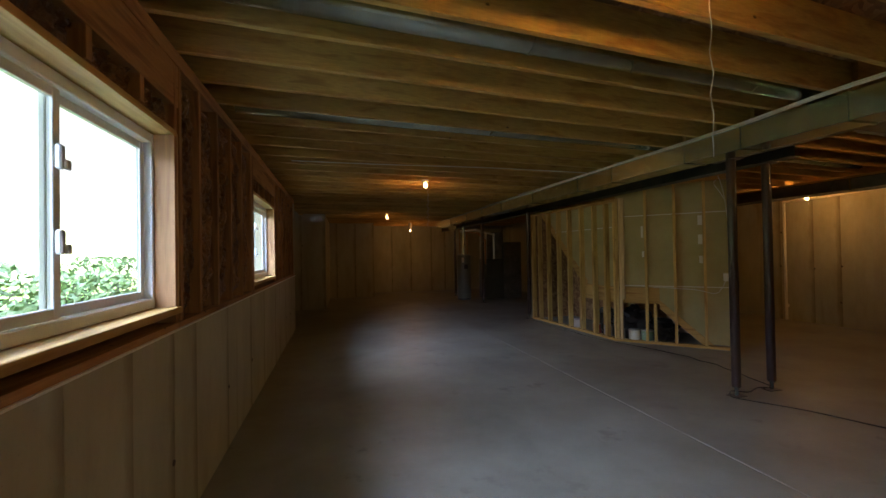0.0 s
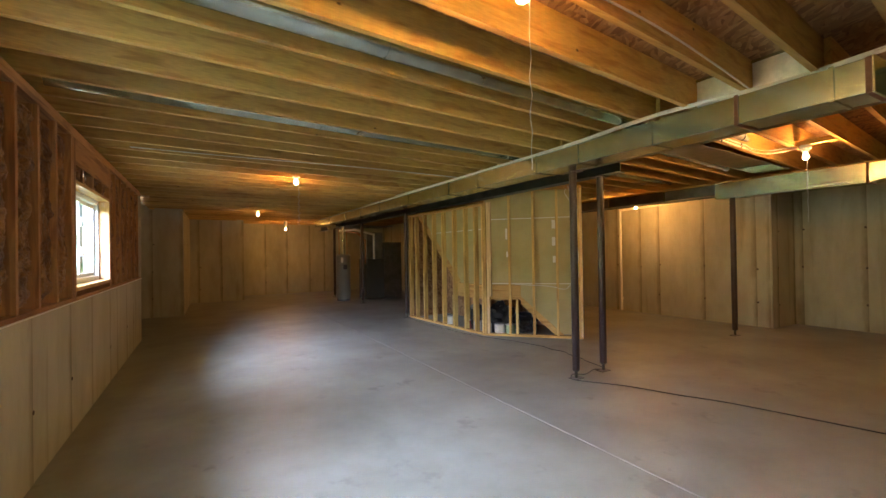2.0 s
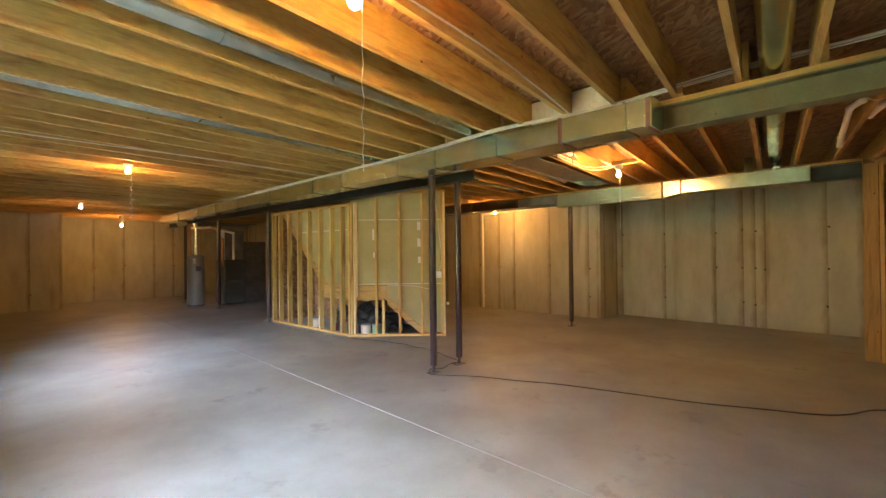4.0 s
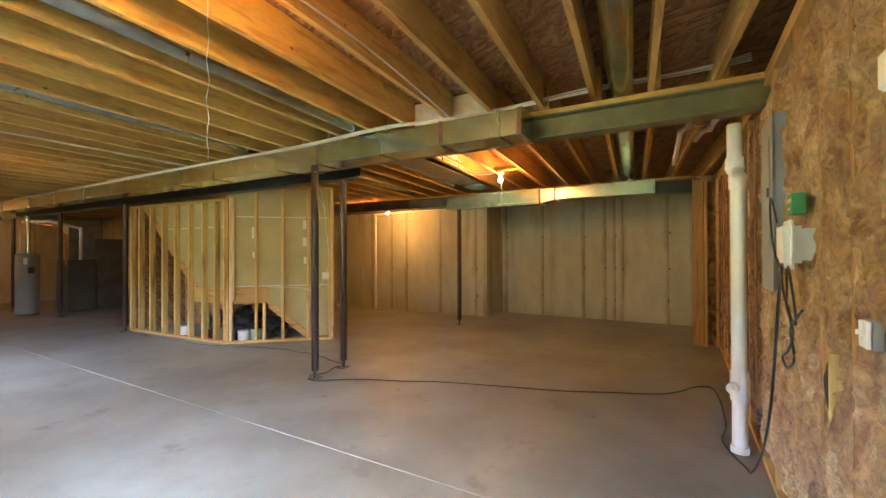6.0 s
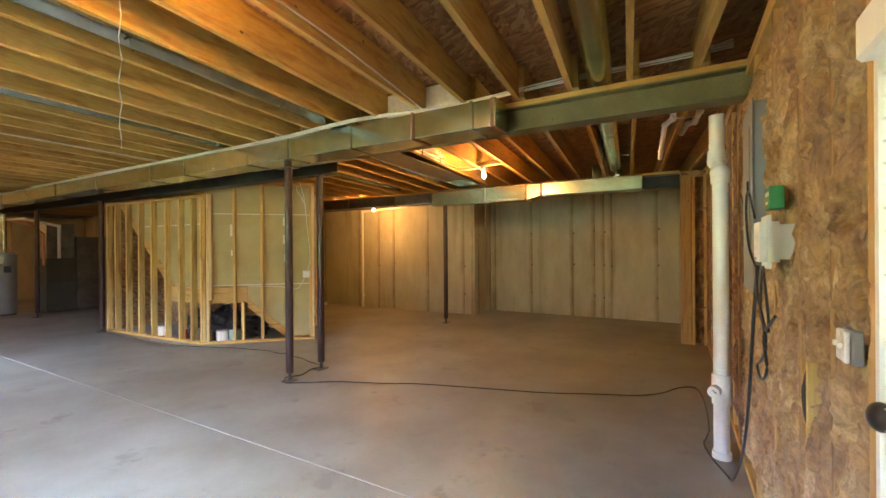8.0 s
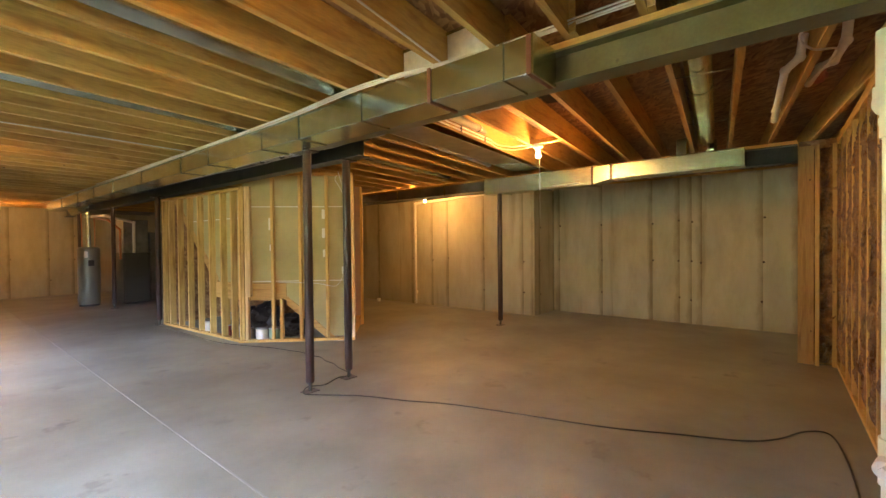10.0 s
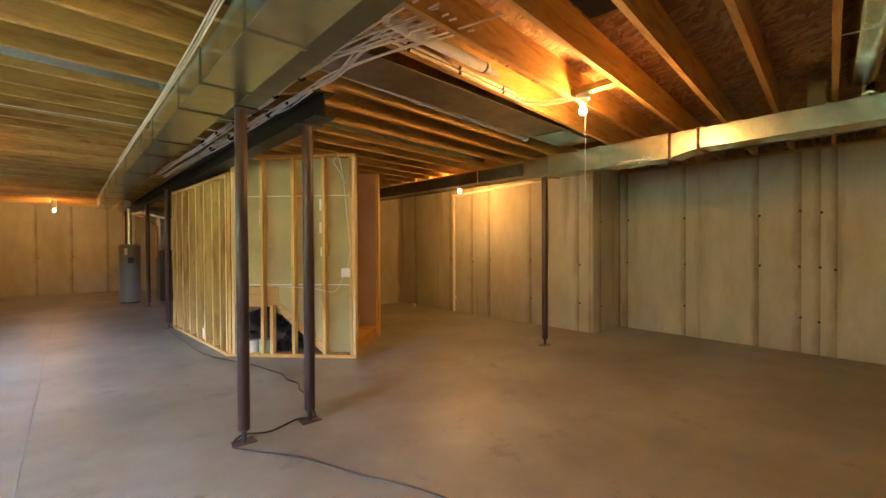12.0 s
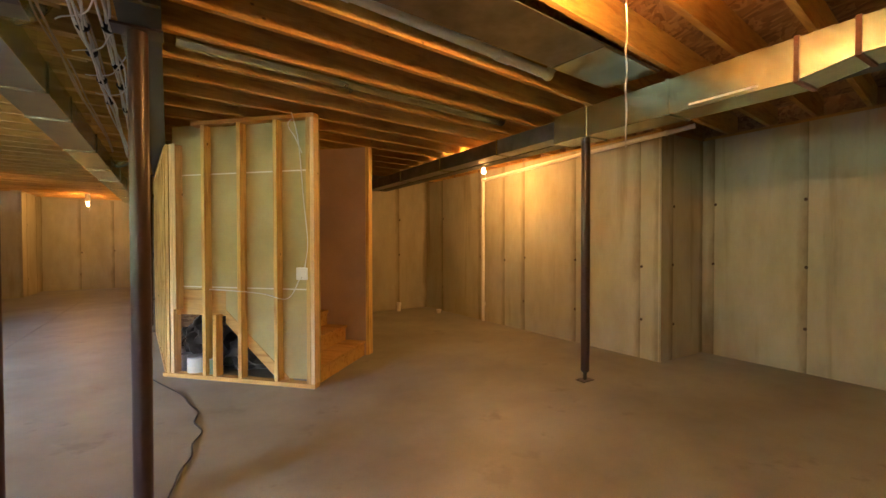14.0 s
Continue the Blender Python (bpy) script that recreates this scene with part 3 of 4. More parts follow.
# ---- outside ----
GRASS = noisy("grass", (0.05, 0.10, 0.025), (0.10, 0.17, 0.04), 3.0, rough=0.9, bump_size=0.02, fine=30.0)
LEAF = noisy("leaf", (0.10, 0.17, 0.05), (0.22, 0.30, 0.11), 3.0, rough=0.6, vary=0.25, island=True)
SIDING = noisy("pale_siding", (0.70, 0.70, 0.68), (0.78, 0.78, 0.76), 1.0, rough=0.7)
g = boxed(-80, -0.30, -60, 80, 0.55, 0.75)
box(g, -0.30, 80, -60, -1.45, -0.3, -0.12)
tagged(part("ground", g, GRASS), "mown green lawn outside the basement", "ground", kind="structure")
# self-lit slab added outside, so the window view burns out to white
BACKDROP_GLOW = glowing("backdrop_glow", (0.96, 1.0, 0.98), 7.0)
tagged(part("backdrop", boxed(-9.0, -8.9, -14, 34, 0.70, 11.0), BACKDROP_GLOW), "glowing slab standing for overexposed pale daylight beyond the lawn", "backdrop", kind="structure")
tagged(part("neighbour_house_south", boxed(-4, 12, -9.5, -9.0, -0.2, 5.0), SIDING), "pale house wall beyond the door", "house", kind="structure")


def bush(at, rx, ry, h, count, seed):
    rnd = random.Random(seed)
    th = thing("bush", at, "leafy green bush on the lawn outside", "bush", "bushes outside")
    bm = bmesh.new()
    for _ in range(count):
        a, r, z = rnd.uniform(0, 6.28), rnd.random() ** 0.5, rnd.random()
        s = math.sqrt(max(0.05, 1 - z * z * 0.8))
        c = Vector((rx * r * s * math.cos(a), ry * r * s * math.sin(a), h * z + 0.03))
        d = Vector((rnd.uniform(-1, 1), rnd.uniform(-1, 1), rnd.uniform(-0.2, 0.8))).normalized()
        e = d.orthogonal().normalized()
        l, w = rnd.uniform(0.04, 0.10), rnd.uniform(0.012, 0.03)
        bm.faces.new([bm.verts.new(c + v) for v in (-d * l * 0.5, e * w, d * l * 0.5, -e * w)])
    part("foliage", bm, LEAF, th)
    st = bmesh.new()
    for _ in range(7):
        a = rnd.uniform(0, 6.28)
        rod(st, (0, 0, -0.05), (rx * 0.6 * math.cos(a), ry * 0.6 * math.sin(a), h * 0.8), 0.012, 0.004, 6)
    part("stem", st, plain("bark", (0.12, 0.09, 0.06), 0.9), th)


for i, (x, y, r, h) in enumerate(((-1.5, 2.9, 0.5, 0.62), (-1.9, 3.9, 0.7, 0.75), (-2.4, 2.1, 0.6, 0.4), (-1.6, 5.0, 0.6, 0.6), (-2.2, 6.9, 0.8, 0.8), (-1.7, 8.2, 0.6, 0.7))):
    bush((x, y, 0.75), r, r * 1.2, h * 0.85, 1100, i)

# ---- door in the insulated wall ----
door = part("door_1", bmesh.new(), WHITE)
door.matrix_basis = pose(DOOR[1], YS, 0, 0, 0, 180)
tagged(door, "white half-glazed exterior door with blind and black hardware", "door", kind="structure")
DW = DOOR[1] - DOOR[0]
jm = bmesh.new()
box(jm, 0.0, 0.022, 0.0, 0.14, 0.0, 2.05)
box(jm, DW - 0.022, DW, 0.0, 0.14, 0.0, 2.05)
box(jm, 0.022, DW - 0.022, 0.0, 0.14, 2.03, 2.05)
part("jamb", jm, WHITE, door)
lf = bmesh.new()
GL = (0.16, DW - 0.16, 0.98, 1.86)
for b in ((0.026, GL[0], 0.01, 2.026), (GL[1], DW - 0.026, 0.01, 2.026), (GL[0], GL[1], 0.01, GL[2]), (GL[0], GL[1], GL[3], 2.026)):
    box(lf, b[0], b[1], 0.045, 0.085, b[2], b[3])
part("leaf", lf, WHITE, door)
pm = bmesh.new()
for a, b in ((0.17, 0.44), (0.50, 0.77)):
    box(pm, a, b, 0.036, 0.046, 0.2, 0.82, bevel=0.008)
part("raised_panel", pm, WHITE, door)
gl = part("pane", boxed(GL[0], GL[1], 0.06, 0.068, GL[2], GL[3]), GLASS, door)
gl.visible_shadow = False
mo = bmesh.new()
for b in ((GL[0] - 0.03, GL[0], GL[2] - 0.03, GL[3] + 0.03), (GL[1], GL[1] + 0.03, GL[2] - 0.03, GL[3] + 0.03), (GL[0], GL[1], GL[2] - 0.03, GL[2]), (GL[0], GL[1], GL[3], GL[3] + 0.03)):
    box(mo, b[0], b[1], 0.032, 0.046, b[2], b[3], bevel=0.004)
part("glazing_bead", mo, WHITE, door)
kb = bmesh.new()
rod(kb, (0.085, 0.045, 1.085), (0.085, 0.03, 1.085), 0.034, 0.03, 24)
rod(kb, (0.085, 0.03, 1.085), (0.085, -0.005, 1.085), 0.012, n=12)
bmesh.ops.create_uvsphere(kb, u_segments=20, v_segments=12, radius=0.028, matrix=Matrix.Translation((0.085, -0.016, 1.085)) @ Matrix.Diagonal((1, 0.75, 1, 1)))
part("door_knob", kb, BRONZE, door, "dark bronze knob", True)
db = bmesh.new()
rod(db, (0.085, 0.045, 1.195), (0.085, 0.022, 1.195), 0.033, 0.028, 24)
box(db, 0.078, 0.092, 0.0, 0.024, 1.17, 1.22, bevel=0.004)
part("deadbolt", db, BRONZE, door, "dark bronze thumb-turn deadbolt", True)
part("threshold", boxed(0.022, DW - 0.022, 0.0, 0.14, 0.0, 0.02, bevel=0.004), GALV, door)
blind = thing("window_blind", (DOOR[1], YS, 0), "white horizontal slat blind hanging on the door glass", "blind", rz=180)
part("valance", boxed(GL[0] - 0.05, GL[1] + 0.05, -0.055, 0.03, 1.745, 1.83, bevel=0.008), WHITE, blind)
slat = mesh_of("slat", boxed(0, GL[1] - GL[0] + 0.06, -0.022, 0.022, -0.0015, 0.0015), VINYL)
for i in range(21):
    s = new("slat", slat)
    s.parent = blind
    s.matrix_basis = pose(GL[0] - 0.03, -0.004, 1.725 - i * 0.040, 32)
part("bottom_rail", boxed(GL[0] - 0.03, GL[1] + 0.03, -0.02, 0.016, 0.875, 0.893, bevel=0.003), WHITE, blind)
for x in (GL[0] + 0.08, GL[1] - 0.08):
    part("ladder_cord", rod(bmesh.new(), (x, -0.026, 0.88), (x, -0.026, 1.75), 0.001, n=5), CABLE, blind)

# ---- steel beams, posts ----
def beam(name, at, length, w, h, label, plate, rz=0.0, mat=None):
    th = thing(name, at, label, "beam", "steel beams", rz)
    bm = bmesh.new()
    box(bm, -w / 2, w / 2, 0, length, 0, 0.012)
    box(bm, -w / 2, w / 2, 0, length, h - 0.012, h)
    box(bm, -0.005, 0.005, 0, length, 0.012, h - 0.012)
    part("flanges_and_web", bm, mat or BEAMPAINT, th)
    if plate:
        part("nailing_plate", boxed(-w / 2 + 0.004, w / 2 - 0.004, 0, length, h, h + 0.038, bevel=0.002), PINE_Y, th)
    return th


beam("steel_beam", (4.76, YS, 2.30), 4.30, 0.15, 0.18, "grey-green steel beam with a pine nailer on top", True, 0.5)
beam("steel_beam", (5.22, 2.92, 2.285), 13.2, 0.16, 0.19, "dark steel beam running past the stairs", True, 0.9, STEEL)
beam("steel_beam", (8.66, -0.44, 2.27), 8.8, 0.15, 0.20, "dark steel beam behind the sheet metal duct", True, 0.0, STEEL)


def steel_post(at, top, label):
    th = thing("steel_post", at, label, "post", "steel posts")
    part("tube", rod(bmesh.new(), (0, 0, 0.10), (0, 0, top - 0.012), 0.041, n=28), POST, th, shade=True)
    bp = part("base_plate", boxed(-0.075, 0.075, -0.05, 0.05, 0.0, 0.008, bevel=0.002), POST, th)
    part("top_plate", boxed(-0.10, 0.10, -0.06, 0.06, top - 0.012, top, bevel=0.002), POST, th)
    sc = bmesh.new()
    rod(sc, (0, 0, 0.006), (0, 0, 0.11), 0.015, n=12)
    for i in range(6):
        rod(sc, (0, 0, 0.025 + i * 0.012), (0, 0, 0.031 + i * 0.012), 0.018, n=12)
    rod(sc, (0, 0, 0.085), (0, 0, 0.10), 0.034, 0.041, 20)
    part("jack_screw", sc, STEEL, th)
    for x in (-0.055, 0.055):
        part("bolt", rod(bmesh.new(), (x, 0.03, 0.006), (x, 0.03, 0.016), 0.008, n=6), STEEL, bp)
    return th


P = "dark oxide-red round steel post on the concrete floor"
steel_post((4.71, 3.14, 0), 2.30, P)
steel_post((5.205, 3.19, 0), 2.285, P)
steel_post((8.60, 3.45, 0), 2.27, P)
steel_post((5.0, 8.30, 0), 2.285, P)
steel_post((5.07, 11.5, 0), 2.285, P)
steel_post((4.86, 13.7, 0), 2.285, P)

# ---- sheet metal ducts ----
def trunk_duct(name, at, length, w, h, seams, rust, label, rz=0.0, mat=None, drop=()):
    """Sections along y; drop: the run of y over which the underside sinks, and how far."""
    sink = lambda y: drop[2] * min(1.0, max(0.0, (y - drop[0]) / (drop[1] - drop[0]))) if drop else 0.0
    th = thing(name, at, label, "duct", "sheet metal ducts", rz)
    cuts = [0.0] + sorted(seams) + [length]
    for a, b in zip(cuts, cuts[1:]):
        j = random.uniform(-0.003, 0.003)
        bm = boxed(j, w + j, a + 0.002, b - 0.002, 0, h, bevel=0.004)
        for v in bm.verts:
            if v.co.z < h / 2:
                v.co.z -= sink(v.co.y)
        part("duct_section", bm, mat or GALV, th)
    for s in seams:
        bm = bmesh.new()
        for q in ((-0.008, 0.004, 0.0, h), (w - 0.004, w + 0.008, 0.0, h)):
            box(bm, q[0], q[1], s - 0.012, s + 0.012, q[2] - 0.006, q[3] + 0.006)
        box(bm, -0.008, w + 0.008, s - 0.012, s + 0.012, -0.008, 0.004)
        for v in bm.verts:
            if v.co.z < h / 2:
                v.co.z -= sink(s)
        part("drive_cleat", bm, RUST if s in rust else GALV, th)
    return th


main = trunk_duct("trunk_duct", (4.42, 0.62, 2.285), 13.1, 0.27, 0.20, [0.18, 0.70, 1.35, 2.15, 2.75, 3.9, 4.68, 6.1, 7.5, 8.7, 9.9, 11.4], (0.70,), "long galvanised sheet metal trunk duct under the joists", 0.75)
part("end_cap", boxed(-0.006, 0.276, -0.012, 0.002, -0.006, 0.206, bevel=0.003), GALV, main)
part("rusty_band", boxed(-0.004, 0.274, 0.002, 0.03, -0.004, 0.204), RUST, main)
second = trunk_duct("branch_duct", (8.28, 0.03, 2.25), 3.52, 0.26, 0.19, [0.55, 1.46, 1.715, 2.45, 3.16], (1.46, 1.715), "galvanised sheet metal duct along the steel beam", 0.0, drop=(1.46, 1.72, 0.055))
part("label_strip", boxed(-0.006, -0.002, 1.9, 2.3, -0.03, -0.018), PAPER, second, "torn white label strip")
part("end_cap", boxed(-0.006, 0.266, -0.012, 0.002, -0.006, 0.196, bevel=0.003), GALV, second)
trunk_duct("branch_duct", (8.36, 3.56, 2.27), 4.7, 0.2, 0.16, [0.9, 2.1, 3.3], (), "dull sheet metal duct in the dim back of the room", 0.0, FOIL)
pan = thing("panned_joist_duct", (5.05, 2.24, JB - 0.012), "flat dull sheet metal pan nailed under two joists", "duct", "sheet metal ducts", 5.0)
part("sheet", boxed(0, 3.22, 0.0, 0.42, 0.0, 0.008, bevel=0.002), FOIL, pan)
part("sheet", boxed(2.55, 3.2, 0.01, 0.41, -0.012, -0.001, bevel=0.002), GALV, pan)


FOILBOARD = noisy("crinkled_foil", (0.70, 0.71, 0.66), (0.86, 0.86, 0.82), 8.0, rough=0.36, metal=0.45, bump_size=0.012, fine=22.0)


def boot(at, w, h, d):
    th = thing("duct_boot", at, "bright galvanised duct end cap between two joists", "duct", "duct boots")
    part("box", boxed(0, d, -w / 2, w / 2, 0, h, bevel=0.004), FOILBOARD, th)
    part("lip", boxed(-0.004, 0.006, -w / 2 - 0.004, w / 2 + 0.004, h - 0.02, h, bevel=0.001), GALV, th)


boot((4.53, 1.495, JB - 0.04), 0.33, 0.26, 0.15)
boot((4.53, 1.105, JB - 0.04), 0.33, 0.26, 0.15)


def round_duct(p, q, r, label, flex=False):
    th = thing("round_duct", p, label, "duct", "round ducts")
    d = Vector(q) - Vector(p)
    bm = bmesh.new()
    rod(bm, (0, 0, 0), d, r, n=28)
    part("pipe", bm, GALV, th, shade=True)
    n = max(1, int(d.length / 1.5))
    for i in range(1, n + 1):
        c = d * (i / (n + 0.4))
        part("crimped_joint", rod(bmesh.new(), c - d.normalized() * 0.012, c + d.normalized() * 0.012, r + 0.004, n=28), GALV, th, shade=True)
    return th


def along(x, y0, z):
    """A point on a line parallel to the joists; y0 is its y at x = 4.75."""
    return (x, y0 + SLOPE * (x - 4.75), z)


RD = "round galvanised duct hung between the ceiling joists"
round_duct(along(0.25, 2.30, 2.60), along(4.56, 2.30, 2.60), 0.076, RD)
round_duct(along(0.25, 3.86, 2.60), along(4.56, 3.86, 2.60), 0.076, RD)
round_duct(along(0.30, -0.04, 2.62), along(8.35, -0.04, 2.62), 0.085, RD)
round_duct(along(5.35, 3.88, 2.60), along(8.30, 3.88, 2.60), 0.06, RD)


def elbow(at, r, label):
    th = thing("duct_elbow", at, label, "duct", "duct elbows")
    bm = bmesh.new()
    pts = [(0.18 * math.sin(a) - 0.18, 0, 0.18 * (1 - math.cos(a))) for a in [i * math.pi / 16 for i in range(9)]]
    tube(bm, pts, r, 18)
    part("gored_elbow", bm, GALV, th, shade=True)
    bm = bmesh.new()
    rod(bm, (-0.18, 0, -0.03), (-0.18, 0, 0.02), r + 0.012, r + 0.004, 18)
    part("collar", bm, GALV, th, shade=True)


elbow((4.74, 2.28, 2.50), 0.074, "galvanised duct elbow onto the trunk duct")
elbow((4.74, 3.84, 2.50), 0.074, "galvanised duct elbow onto the trunk duct")
elbow((4.74, 8.8, 2.50), 0.074, "galvanised duct elbow onto the trunk duct")
elbow((8.52, 0.36, 2.44), 0.05, "small galvanised duct elbow")


def strap(at, label):
    th = thing("hanger_strap", at, label, "strap", "hanger straps")
    bm = bmesh.new()
    tube(bm, smooth_line([(0.0, 0.09, 0.09), (0, 0.08, -0.02), (-0.05, 0.0, -0.082), (-0.10, -0.10, -0.06), (-0.16, -0.16, -0.11)], 4), 0.006, 5)
    part("strip", bm, GALV, th)


strap(along(2.82, 2.30, 2.60), "bent galvanised strap under a round duct")
strap(along(2.50, 3.86, 2.60), "bent galvanised strap under a round duct")
strap(along(6.6, 3.88, 2.60), "bent galvanised strap under a round duct")

# ---- plumbing ----
def pipe_run(name, pts, r, mat, label, category, joints=()):
    th = thing(name, pts[0], label, category)
    o = Vector(pts[0])
    for a, b in zip(pts, pts[1:]):
        part("pipe", rod(bmesh.new(), Vector(a) - o, Vector(b) - o, r, n=20), mat, th, shade=True)
    for j in pts[1:-1]:
        bm = bmesh.new()
        bmesh.ops.create_uvsphere(bm, u_segments=16, v_segments=10, radius=r * 1.28, matrix=Matrix.Translation(Vector(j) - o))
        part("elbow", bm, mat, th, shade=True)
    for p, q in joints:
        part("coupling", rod(bmesh.new(), Vector(p) - o, Vector(q) - o, r * 1.2, n=20), mat, th, shade=True)
    return th


def loose_cable(name, pts, r, mat, label, group, steps=6):
    c = part(name, tube(bmesh.new(), smooth_line(pts, steps), r, 7), mat, None, shade=True)
    tagged(c, label, "cable", group)


stack = pipe_run("drain_stack", [(4.99, -0.76, 0.0), (4.99, -0.76, 1.90), (5.05, -0.745, 1.99), (5.05, -0.745, 2.30)], 0.047, PVC, "white plastic drain stack standing before the insulation", "pipe",
                 [((4.99, -0.76, 0.0), (4.99, -0.76, 0.045)), ((4.99, -0.76, 0.36), (4.99, -0.76, 0.56)), ((4.99, -0.76, 1.83), (4.99, -0.76, 1.90)), ((5.05, -0.745, 1.99), (5.05, -0.745, 2.06))])
part("cleanout", rod(bmesh.new(), (-0.03, 0.03, 0.46), (-0.11, 0.05, 0.46), 0.036, n=20), PVC, stack, shade=True)
part("cleanout_plug", rod(bmesh.new(), (-0.10, 0.048, 0.46), (-0.135, 0.056, 0.46), 0.018, n=4), PVC, stack)
pipe_run("drain_pipe", [along(4.95, 2.74, 2.60), along(7.75, 2.74, 2.575), along(7.85, 2.74, 2.69)], 0.036, PVC, "white plastic drain pipe between the joists", "pipe",
         [(along(6.05, 2.74, 2.59), along(6.12, 2.74, 2.59)), (along(7.2, 2.74, 2.58), along(7.32, 2.74, 2.579))])
pipe_run("drain_pipe", [(9.66, 6.42, 0.0), (9.66, 6.42, 2.33), (9.66, 4.40, 2.40), (9.66, 3.30, 2.43), (9.74, 3.05, 2.46)], 0.025, PVC, "thin white plastic pipe along the concrete wall", "pipe", [((9.68, 6.40, 0.25), (9.68, 6.40, 0.31))])
pipe_run("vent_pipe", [(7.0, -0.285, 2.41), (6.9, -0.30, 2.47), (6.3, -0.37, 2.60), (6.02, -0.45, 2.58), (5.95, -0.47, 2.70)], 0.025, PVC, "white plastic pipe bend between the joists", "pipe")
pipe_run("vent_pipe", [(6.75, -0.50, 2.60), (6.45, -0.56, 2.62), (6.2, -0.62, 2.57), (5.9, -0.66, 2.58), (5.85, -0.67, 2.72)], 0.025, PVC, "white plastic pipe bend between the joists", "pipe")
wrap = bmesh.new()
bmesh.ops.create_icosphere(wrap, subdivisions=4, radius=1.0)
for v in wrap.verts:
    k = 1 + 0.35 * noise.noise(v.co * 2.1) + 0.12 * noise.noise(v.co * 6)
    v.co = Vector((v.co.x * 0.22, v.co.y * 0.07, v.co.z * 0.055)) * k
pw = part("insulation_scrap", wrap, noisy("pink_wool", (0.30, 0.09, 0.06), (0.46, 0.17, 0.12), 9.0, rough=1.0, bump_size=0.01), None, shade=True)
pw.matrix_basis = pose(6.72, -0.53, 2.66, 0, 0, -10)
tagged(pw, "scrap of pink wool stuffed between the joists", "insulation")
stub = pipe_run("drain_pipe", [(5.1, 1.93, 2.555), (5.98, 2.03, 2.555)], 0.036, PVC, "white plastic pipe stub along a joist, end wrapped", "pipe", [((5.25, 1.947, 2.555), (5.35, 1.958, 2.555))])
part("wrapped_end", rod(bmesh.new(), (0.86, 0.098, 0), (1.0, 0.114, -0.012), 0.038, 0.022, 12), GREY, stub, "grey cloth wrapped round the open end", True)
part("hose_clamp", rod(bmesh.new(), (0.83, 0.094, 0), (0.85, 0.097, 0), 0.039, n=20), BLACK, stub)
for dz in (0.0, 0.034):
    line = pipe_run("supply_pipe", [(5.05, 2.085, 2.545 + dz), (6.55, 2.265, 2.545 + dz)], 0.011, PVC, "thin white plastic water line clipped along a joist", "pipe")
    for u in (0.32, 0.8, 1.32):
        part("pipe_clip", rod(bmesh.new(), (u, 0.12 * u, 0), (u + 0.022, 0.12 * u + 0.003, 0), 0.016, n=10), BLACK, line)
    loose_cable("cable", [(6.5, 2.255, 2.545 + dz), (6.62, 2.22, 2.50 + dz), (6.72, 2.10, 2.475 + dz), (6.78, 1.98, 2.48 + dz), (6.83, 1.89, 2.50)], 0.008, CABLE, "white electrical cable to the bulb", "cables on the ceiling")
for x, y, h in ((9.42, 7.45, 0.07), (8.9, 8.05, 0.16)):
    pipe_run("pipe_stub", [(x, y, 0), (x, y, h)], 0.035, PVC, "short white plastic drain stub in the floor", "pipe", [((x, y, h - 0.03), (x, y, h))])

# ---- stairs behind studs ----
st = thing("staircase", (5.25, 5.68, 0), "boxed-in wooden stair turning at a landing, bare studs and drywall", "staircase", rz=-45)
FL = 1.59


def stair_part(name, bm, mat, label="", parent=None):
    return part(name, bm, mat, parent or st, label)


S45 = lumber("pine_diagonal", PINE_D, PINE_L, "x", vary=0.1, world_space=False)
stair_part("bottom_plate", boxed(-0.05, FL, 0, 0.089, 0, 0.038, bevel=0.002), S45)
stair_part("top_plate", boxed(0.30, FL, 0, 0.089, 2.41, 2.448, bevel=0.002), S45)
studs = {}
for s, z0, z1, m in ((0.02, 0.04, 2.25, PINE_Z), (0.066, 0.04, 2.25, WHITEWOOD), (0.102, 0.66, 2.25, WHITEWOOD), (0.43, 0.04, 2.41, PINE_Z), (0.82, 0.04, 2.41, PINE_Z), (1.20, 0.04, 2.41, PINE_Z), (1.53, 0.04, 2.41, PINE_Z), (1.57, 0.04, 2.41, WHITEWOOD), (0.545, 0.04, 0.62, PINE_Z)):
    stair_part("stud", boxed(s - 0.019, s + 0.019, 0, 0.089, z0, z1, bevel=0.002), m)
stair_part("landing_rim", boxed(-0.05, 0.60, 0.092, 0.13, 0.60, 0.845, bevel=0.002), S45)
face = bmesh.new()
prism(face, [(0.60, 0.85), (0.60, 0.66), (1.28, 0.05), (FL, 0.05), (FL, 2.44), (0.0, 2.44), (0.0, 0.85)], 0.092, 0.105)
stair_part("drywall_sheet", face, DRYBACK)
sg = bmesh.new()
prism(sg, [(0.60, 0.66), (0.60, 0.53), (1.19, 0.0), (1.33, 0.0)], 0.088, 0.128)
stair_part("stringer", sg, S45)
for s, z, h in ((0.0, 1.955, 0.012), (0.0, 0.868, 0.012)):
    stair_part("seam_tape", boxed(0.03, FL - 0.02, 0.0885, 0.0915, z, z + h), PAPER)
for s, z, w, h in ((0.36, 1.62, 0.03, 0.18), (0.37, 1.32, 0.05, 0.09), (1.12, 1.78, 0.055, 0.14), (1.12, 1.50, 0.055, 0.14), (1.13, 1.22, 0.045, 0.11)):
    stair_part("compound_patch", boxed(s, s + w, 0.0885, 0.0915, z, z + h, bevel=0.001), PAPER)
